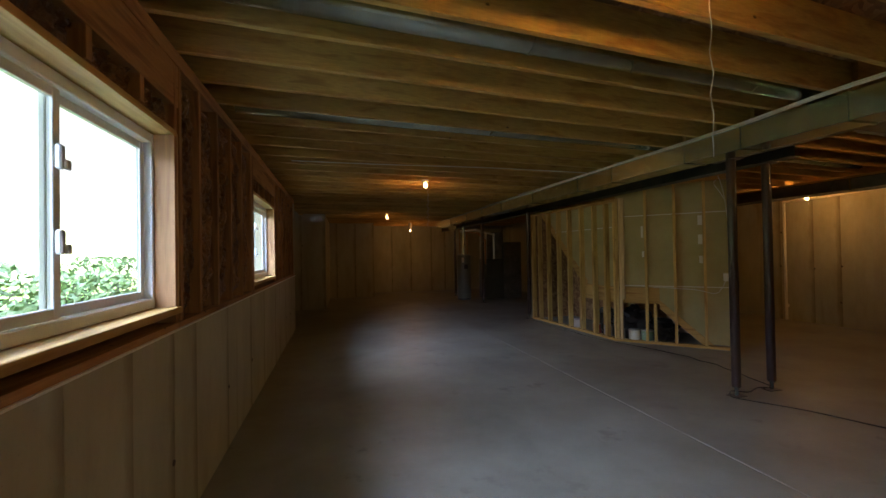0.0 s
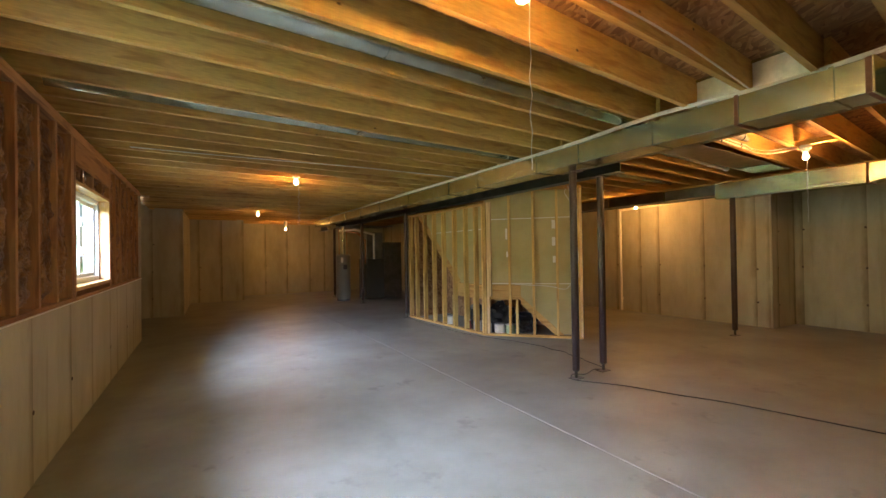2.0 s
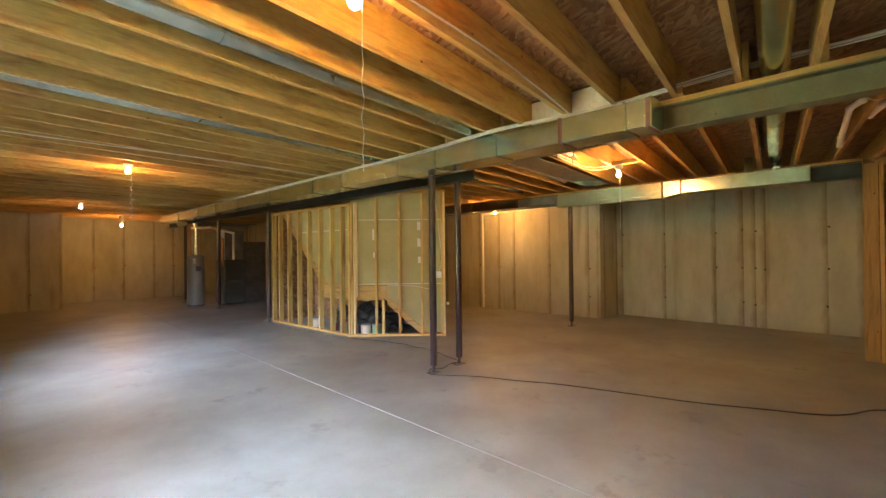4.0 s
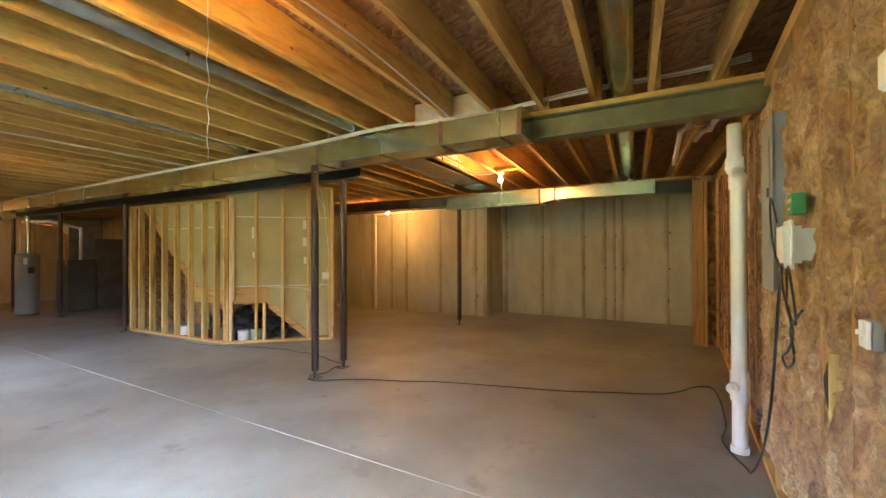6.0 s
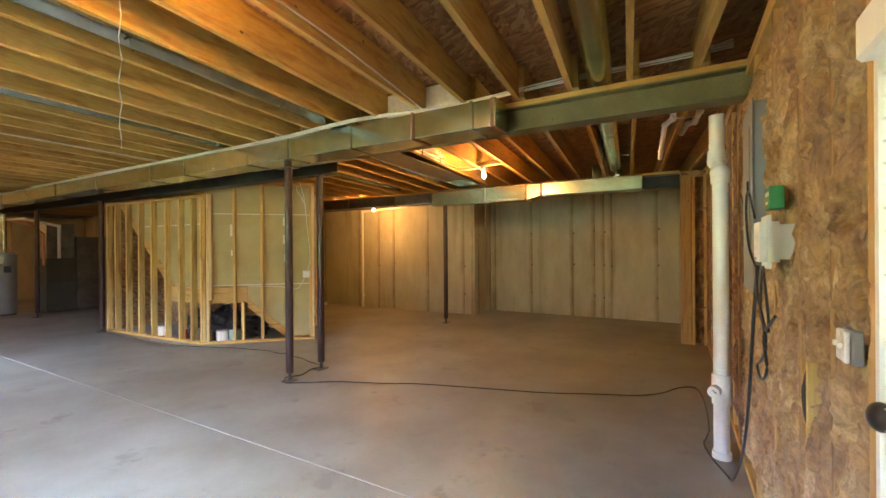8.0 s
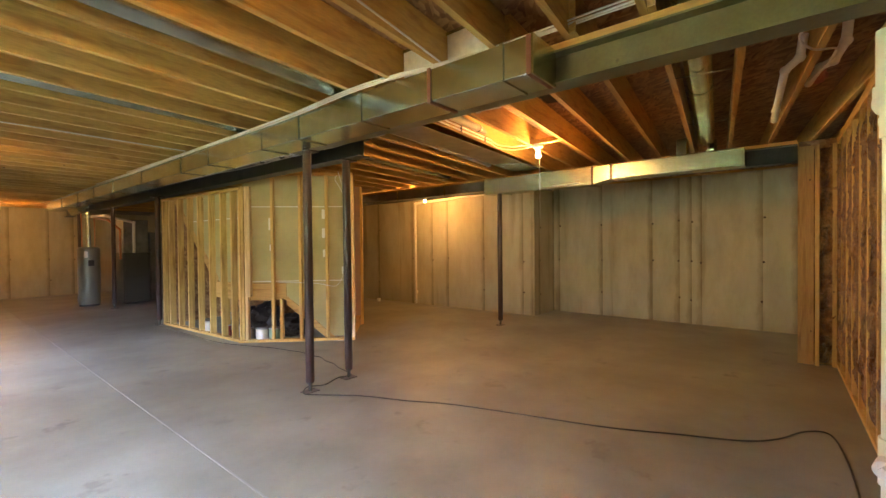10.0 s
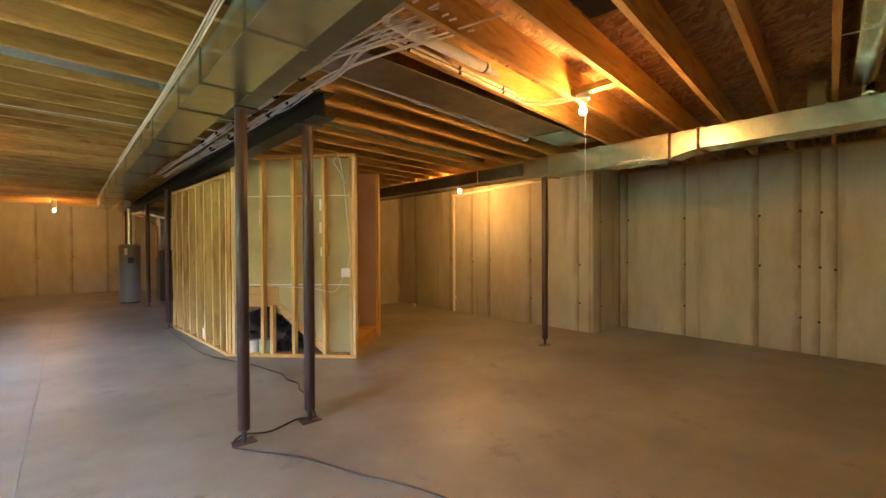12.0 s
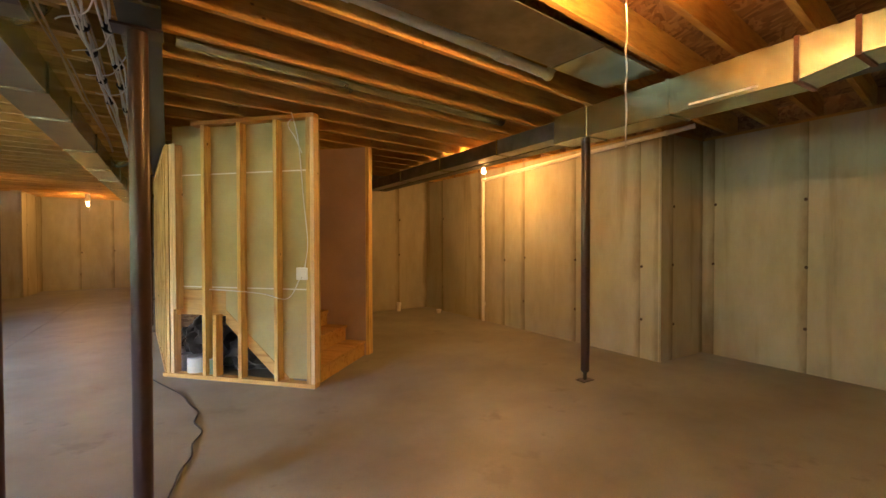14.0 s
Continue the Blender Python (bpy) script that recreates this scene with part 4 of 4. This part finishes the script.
# steps: rise towards the landing
for i in range(4):
    a = 1.55 - i * 0.235
    tr = boxed(a - 0.26, a + 0.02, 0.14, 1.17, 0.17 * (i + 1) - 0.035, 0.17 * (i + 1), bevel=0.005)
    stair_part("tread", tr, S45, "bare pine tread")
    stair_part("riser", boxed(a - 0.018, a, 0.14, 1.17, 0.17 * i, 0.17 * (i + 1) - 0.036), S45)
stair_part("drywall_side", boxed(0.35, FL - 0.03, 1.19, 1.205, 0.0, 2.40), DRYFACE, "bare drywall inside the stairwell")
fs = bmesh.new()
box(fs, FL - 0.028, FL + 0.012, 1.19, 1.29, 0.0, 2.40, bevel=0.002)
stair_part("end_stud", fs, PINE_Z)
stair_part("drywall_inner", boxed(0.62, FL - 0.02, 0.107, 0.12, 0.9, 2.40), DRYFACE)
stair_part("far_side_drywall", boxed(0.0, FL - 0.03, 1.215, 1.23, 0.0, 2.40), DRYBACK)

# side of the upper flight, under the dark beam
sd = thing("stair_side_wall", (5.06, 8.28, 0), "bare pine stud wall below the upper stair flight", "stud wall", rz=-86.0)
SL = 2.60
part("bottom_plate", boxed(0, SL, 0, 0.089, 0, 0.038, bevel=0.002), PINE_Y, sd)
part("top_plate", boxed(0, SL, 0, 0.089, 2.20, 2.238, bevel=0.002), PINE_Y, sd)
stm = mesh_of("stud", boxed(-0.019, 0.019, 0, 0.089, 0.04, 2.20, bevel=0.002), PINE_Z)
for s in (0.02, 0.28, 0.62, 0.98, 1.33, 1.70, 2.05, 2.35, 2.57):
    ob = new("stud", stm)
    ob.parent, ob.location = sd, (s, 0, 0)
up = bmesh.new()
prism(up, [(0.36, 2.22), (1.80, 0.85), (SL, 0.85), (SL, 2.22)], 0.092, 0.105)
part("drywall_sheet", up, DRYBACK, sd)
us = bmesh.new()
prism(us, [(0.22, 2.22), (1.70, 0.80), (1.80, 0.90), (0.38, 2.22)], 0.090, 0.13)
part("stringer", us, PINE_Y, sd)
soff = bmesh.new()
prism(soff, [(0.22, 2.22), (1.70, 0.80), (1.72, 0.82), (0.25, 2.24)], 0.13, 1.0)
part("flight_soffit", soff, OSB, sd)
part("landing_rim", boxed(1.70, SL + 0.05, 0.092, 0.13, 0.60, 0.845, bevel=0.002), PINE_Y, sd)
part("landing_deck", boxed(1.72, SL, 0.13, 1.0, 0.80, 0.845), OSB, sd)
part("back_sheet", boxed(0, SL, 1.0, 1.02, 0.0, 2.24), OSB, sd)
part("end_sheet", boxed(-0.02, -0.002, 0.0, 1.02, 0.0, 2.24), OSB, sd)
part("seam_tape", boxed(0.8, SL, 0.0885, 0.0915, 1.80, 1.812), PAPER, sd)
for s in (1.55, 1.98, 2.2):
    part("cripple_stud", boxed(s - 0.019, s + 0.019, 0.09, 0.16, 0.04, 0.60, bevel=0.002), PINE_Z, sd)
sw = thing("switch_box", (6.295, 4.645, 0.97), "small white electrical box on a stair stud", "switch box", rz=-45)
part("box", boxed(-0.055, 0.055, -0.02, 0.02, 0, 0.11, bevel=0.006), WHITE, sw)
part("screw", rod(bmesh.new(), (0, -0.02, 0.02), (0, -0.023, 0.02), 0.005, n=8), GALV, sw)
for i, pts in enumerate(([(6.31, 4.63, 1.08), (6.33, 4.60, 1.3), (6.30, 4.62, 1.7), (6.27, 4.66, 2.2), (6.22, 4.7, 2.46)], [(6.27, 4.66, 0.97), (6.18, 4.73, 0.80), (6.0, 4.90, 0.84), (5.75, 5.15, 0.86), (5.6, 5.29, 0.865)], [(6.26, 4.72, 2.44), (6.20, 4.75, 2.36), (6.26, 4.72, 2.24), (6.3, 4.66, 2.1)])):
    c = part("cable", tube(bmesh.new(), smooth_line(pts), 0.005, 6), CABLE, None, shade=True)
    tagged(c, "loose white electrical cable on the stair studs", "cable", "cables on the stair")


# under-stair clutter
def paint_can(at, r, h, mat, label):
    th = thing("paint_can", at, label, "paint can", "paint cans under the stair")
    bm = bmesh.new()
    rod(bm, (0, 0, 0.004), (0, 0, h - 0.01), r, n=24)
    part("body", bm, mat, th, shade=True)
    cr = part("rim", rod(bmesh.new(), (0, 0, h - 0.012), (0, 0, h), r * 1.03, n=24), CANMET, th, shade=True)
    part("bottom_rim", rod(bmesh.new(), (0, 0, 0.0), (0, 0, 0.006), r * 1.03, n=24), CANMET, th, shade=True)
    part("lid", rod(bmesh.new(), (0, 0, h), (0, 0, h + 0.003), r * 0.82, n=24), CANMET, cr, shade=True)
    hb = bmesh.new()
    tube(hb, [(r * 1.04 * math.cos(a), -0.01 - 0.03 * math.sin(a), h * 0.8 - 0.09 * math.sin(a)) for a in [i * math.pi / 10 for i in range(11)]], 0.002, 5)
    part("handle", hb, CANMET, th)


paint_can((5.50, 5.60, 0.0), 0.083, 0.19, PAPER, "pale paint can under the stair landing")
paint_can((5.63, 5.47, 0.0), 0.083, 0.19, LABELGREEN, "green-labelled paint can under the stair landing")
paint_can((5.42, 5.83, 0.0), 0.07, 0.17, CANMET, "bare metal paint can under the stair landing")
paint_can((5.28, 6.85, 0.0), 0.075, 0.19, PAPER, "white paint can behind the stair studs")
paint_can((5.34, 6.35, 0.0), 0.07, 0.18, RED, "red paint can behind the stair studs")
paint_can((5.36, 6.05, 0.0), 0.075, 0.19, CANMET, "bare metal paint can behind the stair studs")


def heap(at, rx, ry, h, seed, label):
    bm = bmesh.new()
    bmesh.ops.create_icosphere(bm, subdivisions=4, radius=1.0)
    for v in bm.verts:
        n = noise.noise(v.co * 2.3 + Vector((seed, 0, 0))) * 0.28 + noise.noise(v.co * 6 + Vector((0, seed, 0))) * 0.14
        c = v.co * (1 + n)
        v.co = Vector((c.x * rx, c.y * ry, max(0.0, (c.z * 0.62 + 0.45) * h)))
    ob = part("plastic_bag", bm, BAG, None, shade=True)
    ob.location = at
    tagged(ob, label, "bag", "bags under the stair")


heap((5.72, 5.90, 0), 0.30, 0.26, 0.46, 1.3, "crumpled black plastic bag under the stair")
heap((6.02, 5.62, 0), 0.26, 0.24, 0.30, 4.9, "crumpled black plastic bag under the stair")
heap((5.62, 6.35, 0), 0.26, 0.30, 0.40, 9.1, "crumpled black plastic bag under the stair")

# ---- furnace corner ----
wh = thing("water_heater", (4.83, 12.60, 0), "tall grey tank water heater by the furnace", "water heater")
bm = bmesh.new()
rod(bm, (0, 0, 0.04), (0, 0, 1.36), 0.215, n=36)
rod(bm, (0, 0, 1.36), (0, 0, 1.40), 0.215, 0.18, 36)
part("tank", bm, HEATER, wh, shade=True)
part("foot_ring", rod(bmesh.new(), (0, 0, 0), (0, 0, 0.04), 0.20, n=36), BLACK, wh)
part("access_panel", boxed(-0.06, 0.06, -0.222, -0.20, 0.95, 1.09, bevel=0.004), BLACK, wh)
part("label", boxed(-0.12, -0.06, -0.212, -0.16, 1.15, 1.3), PAPER, wh)
for x in (-0.12, 0.12):
    part("water_pipe", tube(bmesh.new(), [(x, 0, 1.38), (x, 0, 1.75), (x, 0.05, 2.2)], 0.012, 8), COPPER, wh)
part("flue", rod(bmesh.new(), (0, 0, 1.40), (0, 0, 2.25), 0.05, n=16), GALV, wh, shade=True)
fu = thing("furnace", (5.35, 11.95, 0), "dark enamelled furnace cabinet with vents in the dim corner", "furnace")
part("cabinet", boxed(0, 0.55, 0, 0.72, 0.05, 1.25, bevel=0.01), FURN, fu)
part("plenum", boxed(0.02, 0.53, 0.04, 0.68, 1.25, 2.05, bevel=0.006), FOIL, fu)
part("door_panel", boxed(0.03, 0.52, -0.012, 0.0, 0.1, 0.66, bevel=0.004), FURN, fu)
part("door_panel", boxed(0.03, 0.52, -0.012, 0.0, 0.7, 1.2, bevel=0.004), FURN, fu)
part("return_box", boxed(0.58, 1.15, 0.06, 0.68, 0.05, 1.75, bevel=0.006), FOIL, fu)
pipe_run("water_pipe", [(5.28, 11.85, 1.10), (5.28, 11.85, 1.80), (5.05, 11.85, 2.02), (4.95, 12.6, 2.1)], 0.022, COPPER, "dull copper pipe beside the furnace", "pipe")
pipe_run("vent_pipe", [(5.55, 11.85, 1.25), (5.55, 11.85, 1.98), (5.0, 11.9, 2.12), (4.9, 13.2, 2.15)], 0.03, PVC, "white plastic flue pipe on the furnace", "pipe")
for i in range(3):
    pipe_run("water_pipe", [(4.7, 12.9 - 0.5 * i, 2.24), (6.2, 12.95 - 0.5 * i, 2.24)], 0.014, FOIL, "thin pipe near the furnace ceiling", "pipe")
round_duct((4.8, 12.9, 2.35), (4.8, 13.9, 2.33), 0.12, "wide round duct by the furnace")

# ---- bulbs ----
def bulb(at, string, power, label="bare lit bulb in a white porcelain lampholder on the joists"):
    th = thing("ceiling_bulb", at, label, "light bulb", "bare bulbs")
    h = bmesh.new()
    rod(h, (0, 0, 0.085), (0, 0, JB - at[2] + 0.0), 0.055, 0.05, 20)
    rod(h, (0, 0, 0.05), (0, 0, 0.085), 0.026, 0.045, 20)
    lh = part("lampholder", h, WHITE, th, shade=True)
    b = bmesh.new()
    prof = ((0.0135, 0.05), (0.016, 0.035), (0.027, 0.012), (0.03, -0.006), (0.025, -0.022), (0.013, -0.031), (0.002, -0.033))
    rings = [[b.verts.new((r * math.cos(2 * math.pi * i / 18), r * math.sin(2 * math.pi * i / 18), z)) for i in range(18)] for r, z in prof]
    for p, q in zip(rings, rings[1:]):
        for i in range(18):
            b.faces.new((p[i], p[(i + 1) % 18], q[(i + 1) % 18], q[i]))
    g = part("bulb", b, BULB, th, "glowing warm bulb", True)
    g.visible_shadow = False
    if string:
        pts, amp = string
        part("pull_string", tube(bmesh.new(), pts, amp, 5), CABLE, lh)
    d = bpy.data.lights.new("bulb_light", "POINT")
    d.energy, d.color, d.shadow_soft_size = power * 2.6, (1.0, 0.47, 0.13), 0.03
    lo = new("bulb_light", d)
    lo.location = (at[0], at[1], at[2] - 0.005)


def hang(n, length, wob):
    return [(0.035 + wob * math.sin(i * 1.7) * (0.3 + i / n), wob * math.cos(i * 1.3), 0.05 - length * i / n) for i in range(n + 1)]


bulb((2.245, 1.03, 2.435), (hang(20, 0.74, 0.004), 0.002), 17)
bulb((2.29, 6.08, 2.455), (hang(26, 0.66, 0.018), 0.003), 11)
bulb((2.29, 11.15, 2.42), None, 4)
bulb((3.46, 14.44, 2.25), (hang(8, 0.22, 0.004), 0.003), 20)
bulb((6.85, 1.83, 2.395), (hang(20, 0.76, 0.002), 0.004), 34)
bulb((8.95, 5.48, 2.28), (hang(6, 0.16, 0.004), 0.003), 24)

# ---- electrics on the insulated wall ----
el = thing("breaker_panel", (4.50, YS + 0.022, 1.20), "grey steel breaker panel set in the insulation", "breaker panel", rz=180)
part("box", boxed(0, 0.40, -0.045, 0.06, 0, 0.90, bevel=0.004), GREY, el)
part("cover", boxed(-0.015, 0.415, -0.052, -0.045, -0.015, 0.915, bevel=0.003), GREY, el)
pd = part("door", boxed(0.07, 0.33, -0.058, -0.052, 0.2, 0.8, bevel=0.002), GREY, el)
part("latch", boxed(0.30, 0.325, -0.066, -0.058, 0.48, 0.53, bevel=0.002), BLACK, pd)
rt = thing("network_box", (3.74, YS + 0.02, 1.325), "white plastic network box with black leads", "network box", rz=180)
rt.scale = (0.86, 0.86, 0.86)
rb = part("body", boxed(0, 0.24, -0.10, -0.03, 0, 0.23, bevel=0.028, seg=4), VINYL, rt, shade=True)
part("bracket", boxed(0.05, 0.19, -0.03, 0.03, 0.04, 0.19), WHITE, rt)
lm = bmesh.new()
for i in range(4):
    box(lm, 0.05 + i * 0.018, 0.06 + i * 0.018, -0.1015, -0.0995, 0.035, 0.047)
part("printed_mark", lm, GREY, rb)
gc = thing("green_carton", (3.66, YS + 0.03, 1.545), "small green printed carton tucked in the insulation", "carton", rz=180)
part("carton", boxed(0, 0.10, -0.045, 0.0, 0, 0.085, bevel=0.002), GREEN, gc)
bb = bmesh.new()
box(bb, 0.015, 0.085, -0.047, -0.045, 0.05, 0.065)
box(bb, 0.015, 0.06, -0.047, -0.045, 0.02, 0.03)
part("printed_mark", bb, PAPER, gc)
ws = thing("wall_switch", (2.975, YS + 0.004, 1.135), "pair of white light switches in an open box", "switch", rz=180)
ws.scale = (0.78, 0.78, 0.78)
part("box", boxed(0, 0.10, -0.006, 0.02, 0, 0.10, bevel=0.003), GREY, ws)
for x in (0.005, 0.053):
    sp = part("switch", boxed(x, x + 0.036, -0.022, -0.008, 0.004, 0.096, bevel=0.003), WHITE, ws)
    part("toggle", boxed(x + 0.013, x + 0.023, -0.034, -0.022, 0.045, 0.062, bevel=0.002), WHITE, sp)


F = 0.009
loose_cable("extension_cord", [(4.98, 8.1, F), (4.96, 7.5, F), (5.0, 6.8, F), (5.02, 6.2, F), (5.08, 5.8, F), (5.2, 5.45, F), (5.36, 5.02, F), (5.42, 4.72, F), (5.47, 4.5, F), (5.44, 4.3, F), (5.48, 4.1, F), (5.42, 3.92, F), (5.41, 3.74, F), (5.35, 3.58, F), (5.32, 3.42, F), (5.26, 3.22, F), (5.12, 3.26, F), (4.9, 3.18, F), (4.72, 3.2, 0.03), (4.63, 3.12, F), (4.68, 3.0, F), (4.92, 2.65, F), (5.1, 2.22, F), (5.28, 1.85, F), (5.48, 1.2, F), (5.64, 0.66, F), (5.84, 0.22, F), (6.0, -0.14, F), (6.18, -0.33, F), (6.45, -0.48, F), (6.5, -0.62, F), (6.1, -0.68, F), (5.5, -0.70, F), (5.28, -0.68, F), (5.14, -0.66, F), (4.94, -0.70, F), (4.72, -0.775, F), (4.60, -0.79, 0.04), (4.12, -0.79, 0.33), (3.80, -0.79, 0.62), (3.62, -0.79, 0.90), (3.52, -0.79, 1.12), (3.48, -0.80, 1.34)], 0.006, BLACK, "dark extension cord lying across the floor", "cords")
loose_cable("power_lead", [(3.42, -0.79, 1.34), (3.30, -0.78, 1.26), (3.18, -0.78, 1.19), (3.12, -0.78, 1.12), (3.26, -0.785, 1.05), (3.36, -0.785, 1.01), (3.22, -0.78, 1.00), (3.10, -0.78, 1.06), (3.16, -0.78, 1.14), (3.08, -0.785, 1.19), (3.03, -0.79, 1.22)], 0.0042, BLACK, "black power lead looped on the insulation", "cords")
loose_cable("power_lead", [(3.36, -0.80, 1.33), (3.26, -0.785, 1.27), (3.22, -0.78, 1.20), (3.10, -0.785, 1.17), (3.22, -0.79, 1.30), (3.34, -0.80, 1.34)], 0.0042, BLACK, "black power lead looped on the insulation", "cords")
loose_cable("power_lead", [(3.52, -0.80, 1.33), (3.46, -0.775, 1.40), (3.50, -0.77, 1.50), (3.60, -0.78, 1.60), (3.72, -0.80, 1.62), (3.74, -0.82, 1.52)], 0.0042, BLACK, "black power lead looped on the insulation", "cords")
for i in range(4):
    o = i * 0.012
    ys = [YS + 0.05, -0.5, 0.2, 1.0, 1.9, 2.9, 4.2, 5.6, 7.2, 9.0, 11.2, 13.0]
    pts = [((4.69 if y < 0.3 else 4.50 if y < 1.2 else 4.402) - 0.013 * (y - 0.62) - o * 0.5 + random.uniform(-0.006, 0.004), y, (2.60 if y < 0.9 else 2.50 if y < 2 else 2.478) + o * 0.5 + random.uniform(-0.006, 0.008)) for y in ys[: 12 - i]]
    pts[0] = (4.70 + o, YS + 0.10, 2.61 + 0.02 * i)
    loose_cable("cable", pts, 0.0052, CABLE, "white electrical cable laid along the duct", "cables along the duct", 5)
TIE_Y = (2.75, 3.2, 3.65, 4.1, 4.6, 5.2)
for name, x0, lean, z0, count, mat in (("a", 4.945, -0.028, 2.45, 7, CABLE), ("b", 5.065, -0.036, 2.43, 6, CABLE), ("c", 4.775, -0.03, 2.50, 4, CABLE_Y)):
    for i in range(count):
        ox, oz = 0.017 * math.cos(i * 2.4) * (i > 0), 0.017 * math.sin(i * 2.4) * (i > 0)
        pts = [(x0 + lean * (y - 3.4) + ox + random.uniform(-0.02, 0.02), y, z0 + oz + random.uniform(-0.014, 0.014)) for y in (2.5, 2.9, 3.3, 3.75, 4.2, 4.7, 5.3, 6.0, 6.9, 7.8)]
        fan = random.uniform(-0.06, 0.30)
        pts = [(x0 + fan + 0.22, 1.75 + random.uniform(-0.25, 0.25), 2.56), (x0 + fan * 0.5 + 0.07, 2.15, 2.50 + random.uniform(-0.02, 0.02))] + pts
        loose_cable("cable", pts, 0.0062 if name != "c" else 0.005, CABLE_Y if i % 4 == 3 else mat, "bundled electrical cable along the steel beam", "cables along the beam", 5)
    if name != "c":
        for y in TIE_Y:
            x = x0 + lean * (y - 3.4)
            tie = part("cable_tie", rod(bmesh.new(), (0, -0.007, 0), (0, 0.007, 0), 0.031, n=10), BLACK)
            tie.location = (x, y + random.uniform(-0.08, 0.08), z0)
            tagged(tie, "black tie round a bundle of cables", "cable tie", "ties on the cables")
for i in range(5):
    y = 2.9 + 0.45 * i
    loose_cable("cable", [(4.80, y + 0.5, 2.52), (4.86, y + 0.3, 2.46), (4.98, y + 0.1, 2.42), (5.05, y - 0.15, 2.40), (5.12, y - 0.3, 2.46)], 0.004, CABLE, "thin white cable crossing the bundles", "cables along the beam", 5)
loose_cable("cable", [(0.5, 4.9, 2.51), (1.5, 4.93, 2.508), (2.8, 4.88, 2.50), (3.7, 4.9, 2.49), (4.3, 4.95, 2.49)], 0.006, CABLE, "white electrical cable stapled across the joists", "cables on the ceiling")
loose_cable("cable", [along(1.3, 1.29, 2.60), along(2.2, 1.295, 2.56), along(3.2, 1.29, 2.58), along(3.9, 1.285, 2.55), along(4.45, 1.285, 2.515)], 0.006, CABLE, "white electrical cable stapled along a joist", "cables on the ceiling")
loose_cable("cable", [(5.2, -0.6, 2.5), (5.25, -0.45, 2.45), (5.5, -0.5, 2.44), (5.8, -0.62, 2.5), (6.3, -0.5, 2.5)], 0.006, CABLE, "white electrical cable near the wall", "cables on the ceiling")
post_grp = thing("corner_studs", (8.8, -0.88, 0), "cluster of pine studs at the end of the insulated wall", "stud wall")
for x, y, w in ((-0.02, 0.0, 0.038), (-0.02, 0.11, 0.038), (-0.02, 0.30, 0.14), (-0.05, 0.255, 0.038)):
    part("stud", boxed(x - 0.07, x, y, y + w, 0, 2.45, bevel=0.002), STUD_S, post_grp)
bt = part("insulation_batt", batt(bmesh.new(), 0.30, 2.4, 0.09, 5.5, 16, 90), BATT_DIM, post_grp, shade=True)
bt.matrix_basis = pose(-0.005, 0.30, 0.02, 0, 0, -90)
mb = thing("mounting_bar", (6.84, 1.552, JB - 0.002), "short pine block between joists that holds the bulb", "wood block")
part("block", boxed(-0.045, 0.045, 0.0, 0.36, 0.0, 0.05, bevel=0.002), PINE_Y, mb)
for x in (5.75, 7.15, 2.4):
    hs = thing("hanger_strap", along(x, -0.04, 2.53), "thin galvanised strap under the round duct", "strap", "hanger straps", 8.0)
    part("strip", boxed(-0.008, 0.008, -0.19, 0.19, -0.004, -0.001), GALV, hs)
mb2 = thing("mounting_bar", (8.95, 5.32, JB - 0.002), "short pine block between joists that holds the bulb", "wood block")
part("block", boxed(-0.045, 0.045, 0.0, 0.36, 0.0, 0.05, bevel=0.002), PINE_Y, mb2)
patch = part("felt_patch", boxed(-0.36, 0.36, -0.155, 0.155, 0, 0.004), plain("black_felt", (0.025, 0.025, 0.024), 0.9))
patch.matrix_basis = pose(5.93, 1.235, JT - 0.006, 0, 0, 6.9)
tagged(patch, "black felt patch stapled under the subfloor", "felt")
take = thing("duct_takeoff", (8.30, 0.66, 2.438), "small square sheet metal take-off on the duct", "duct", "duct boots")
tk = boxed(0.03, 0.19, -0.055, 0.055, 0.0, 0.22, bevel=0.004)
for v in tk.verts:
    if v.co.z > 0.12:
        v.co.x = 0.11 + (v.co.x - 0.11) * 0.7
part("box", tk, GALV, take)
part("flange", boxed(0.01, 0.21, -0.075, 0.075, 0.0, 0.006), GALV, take)
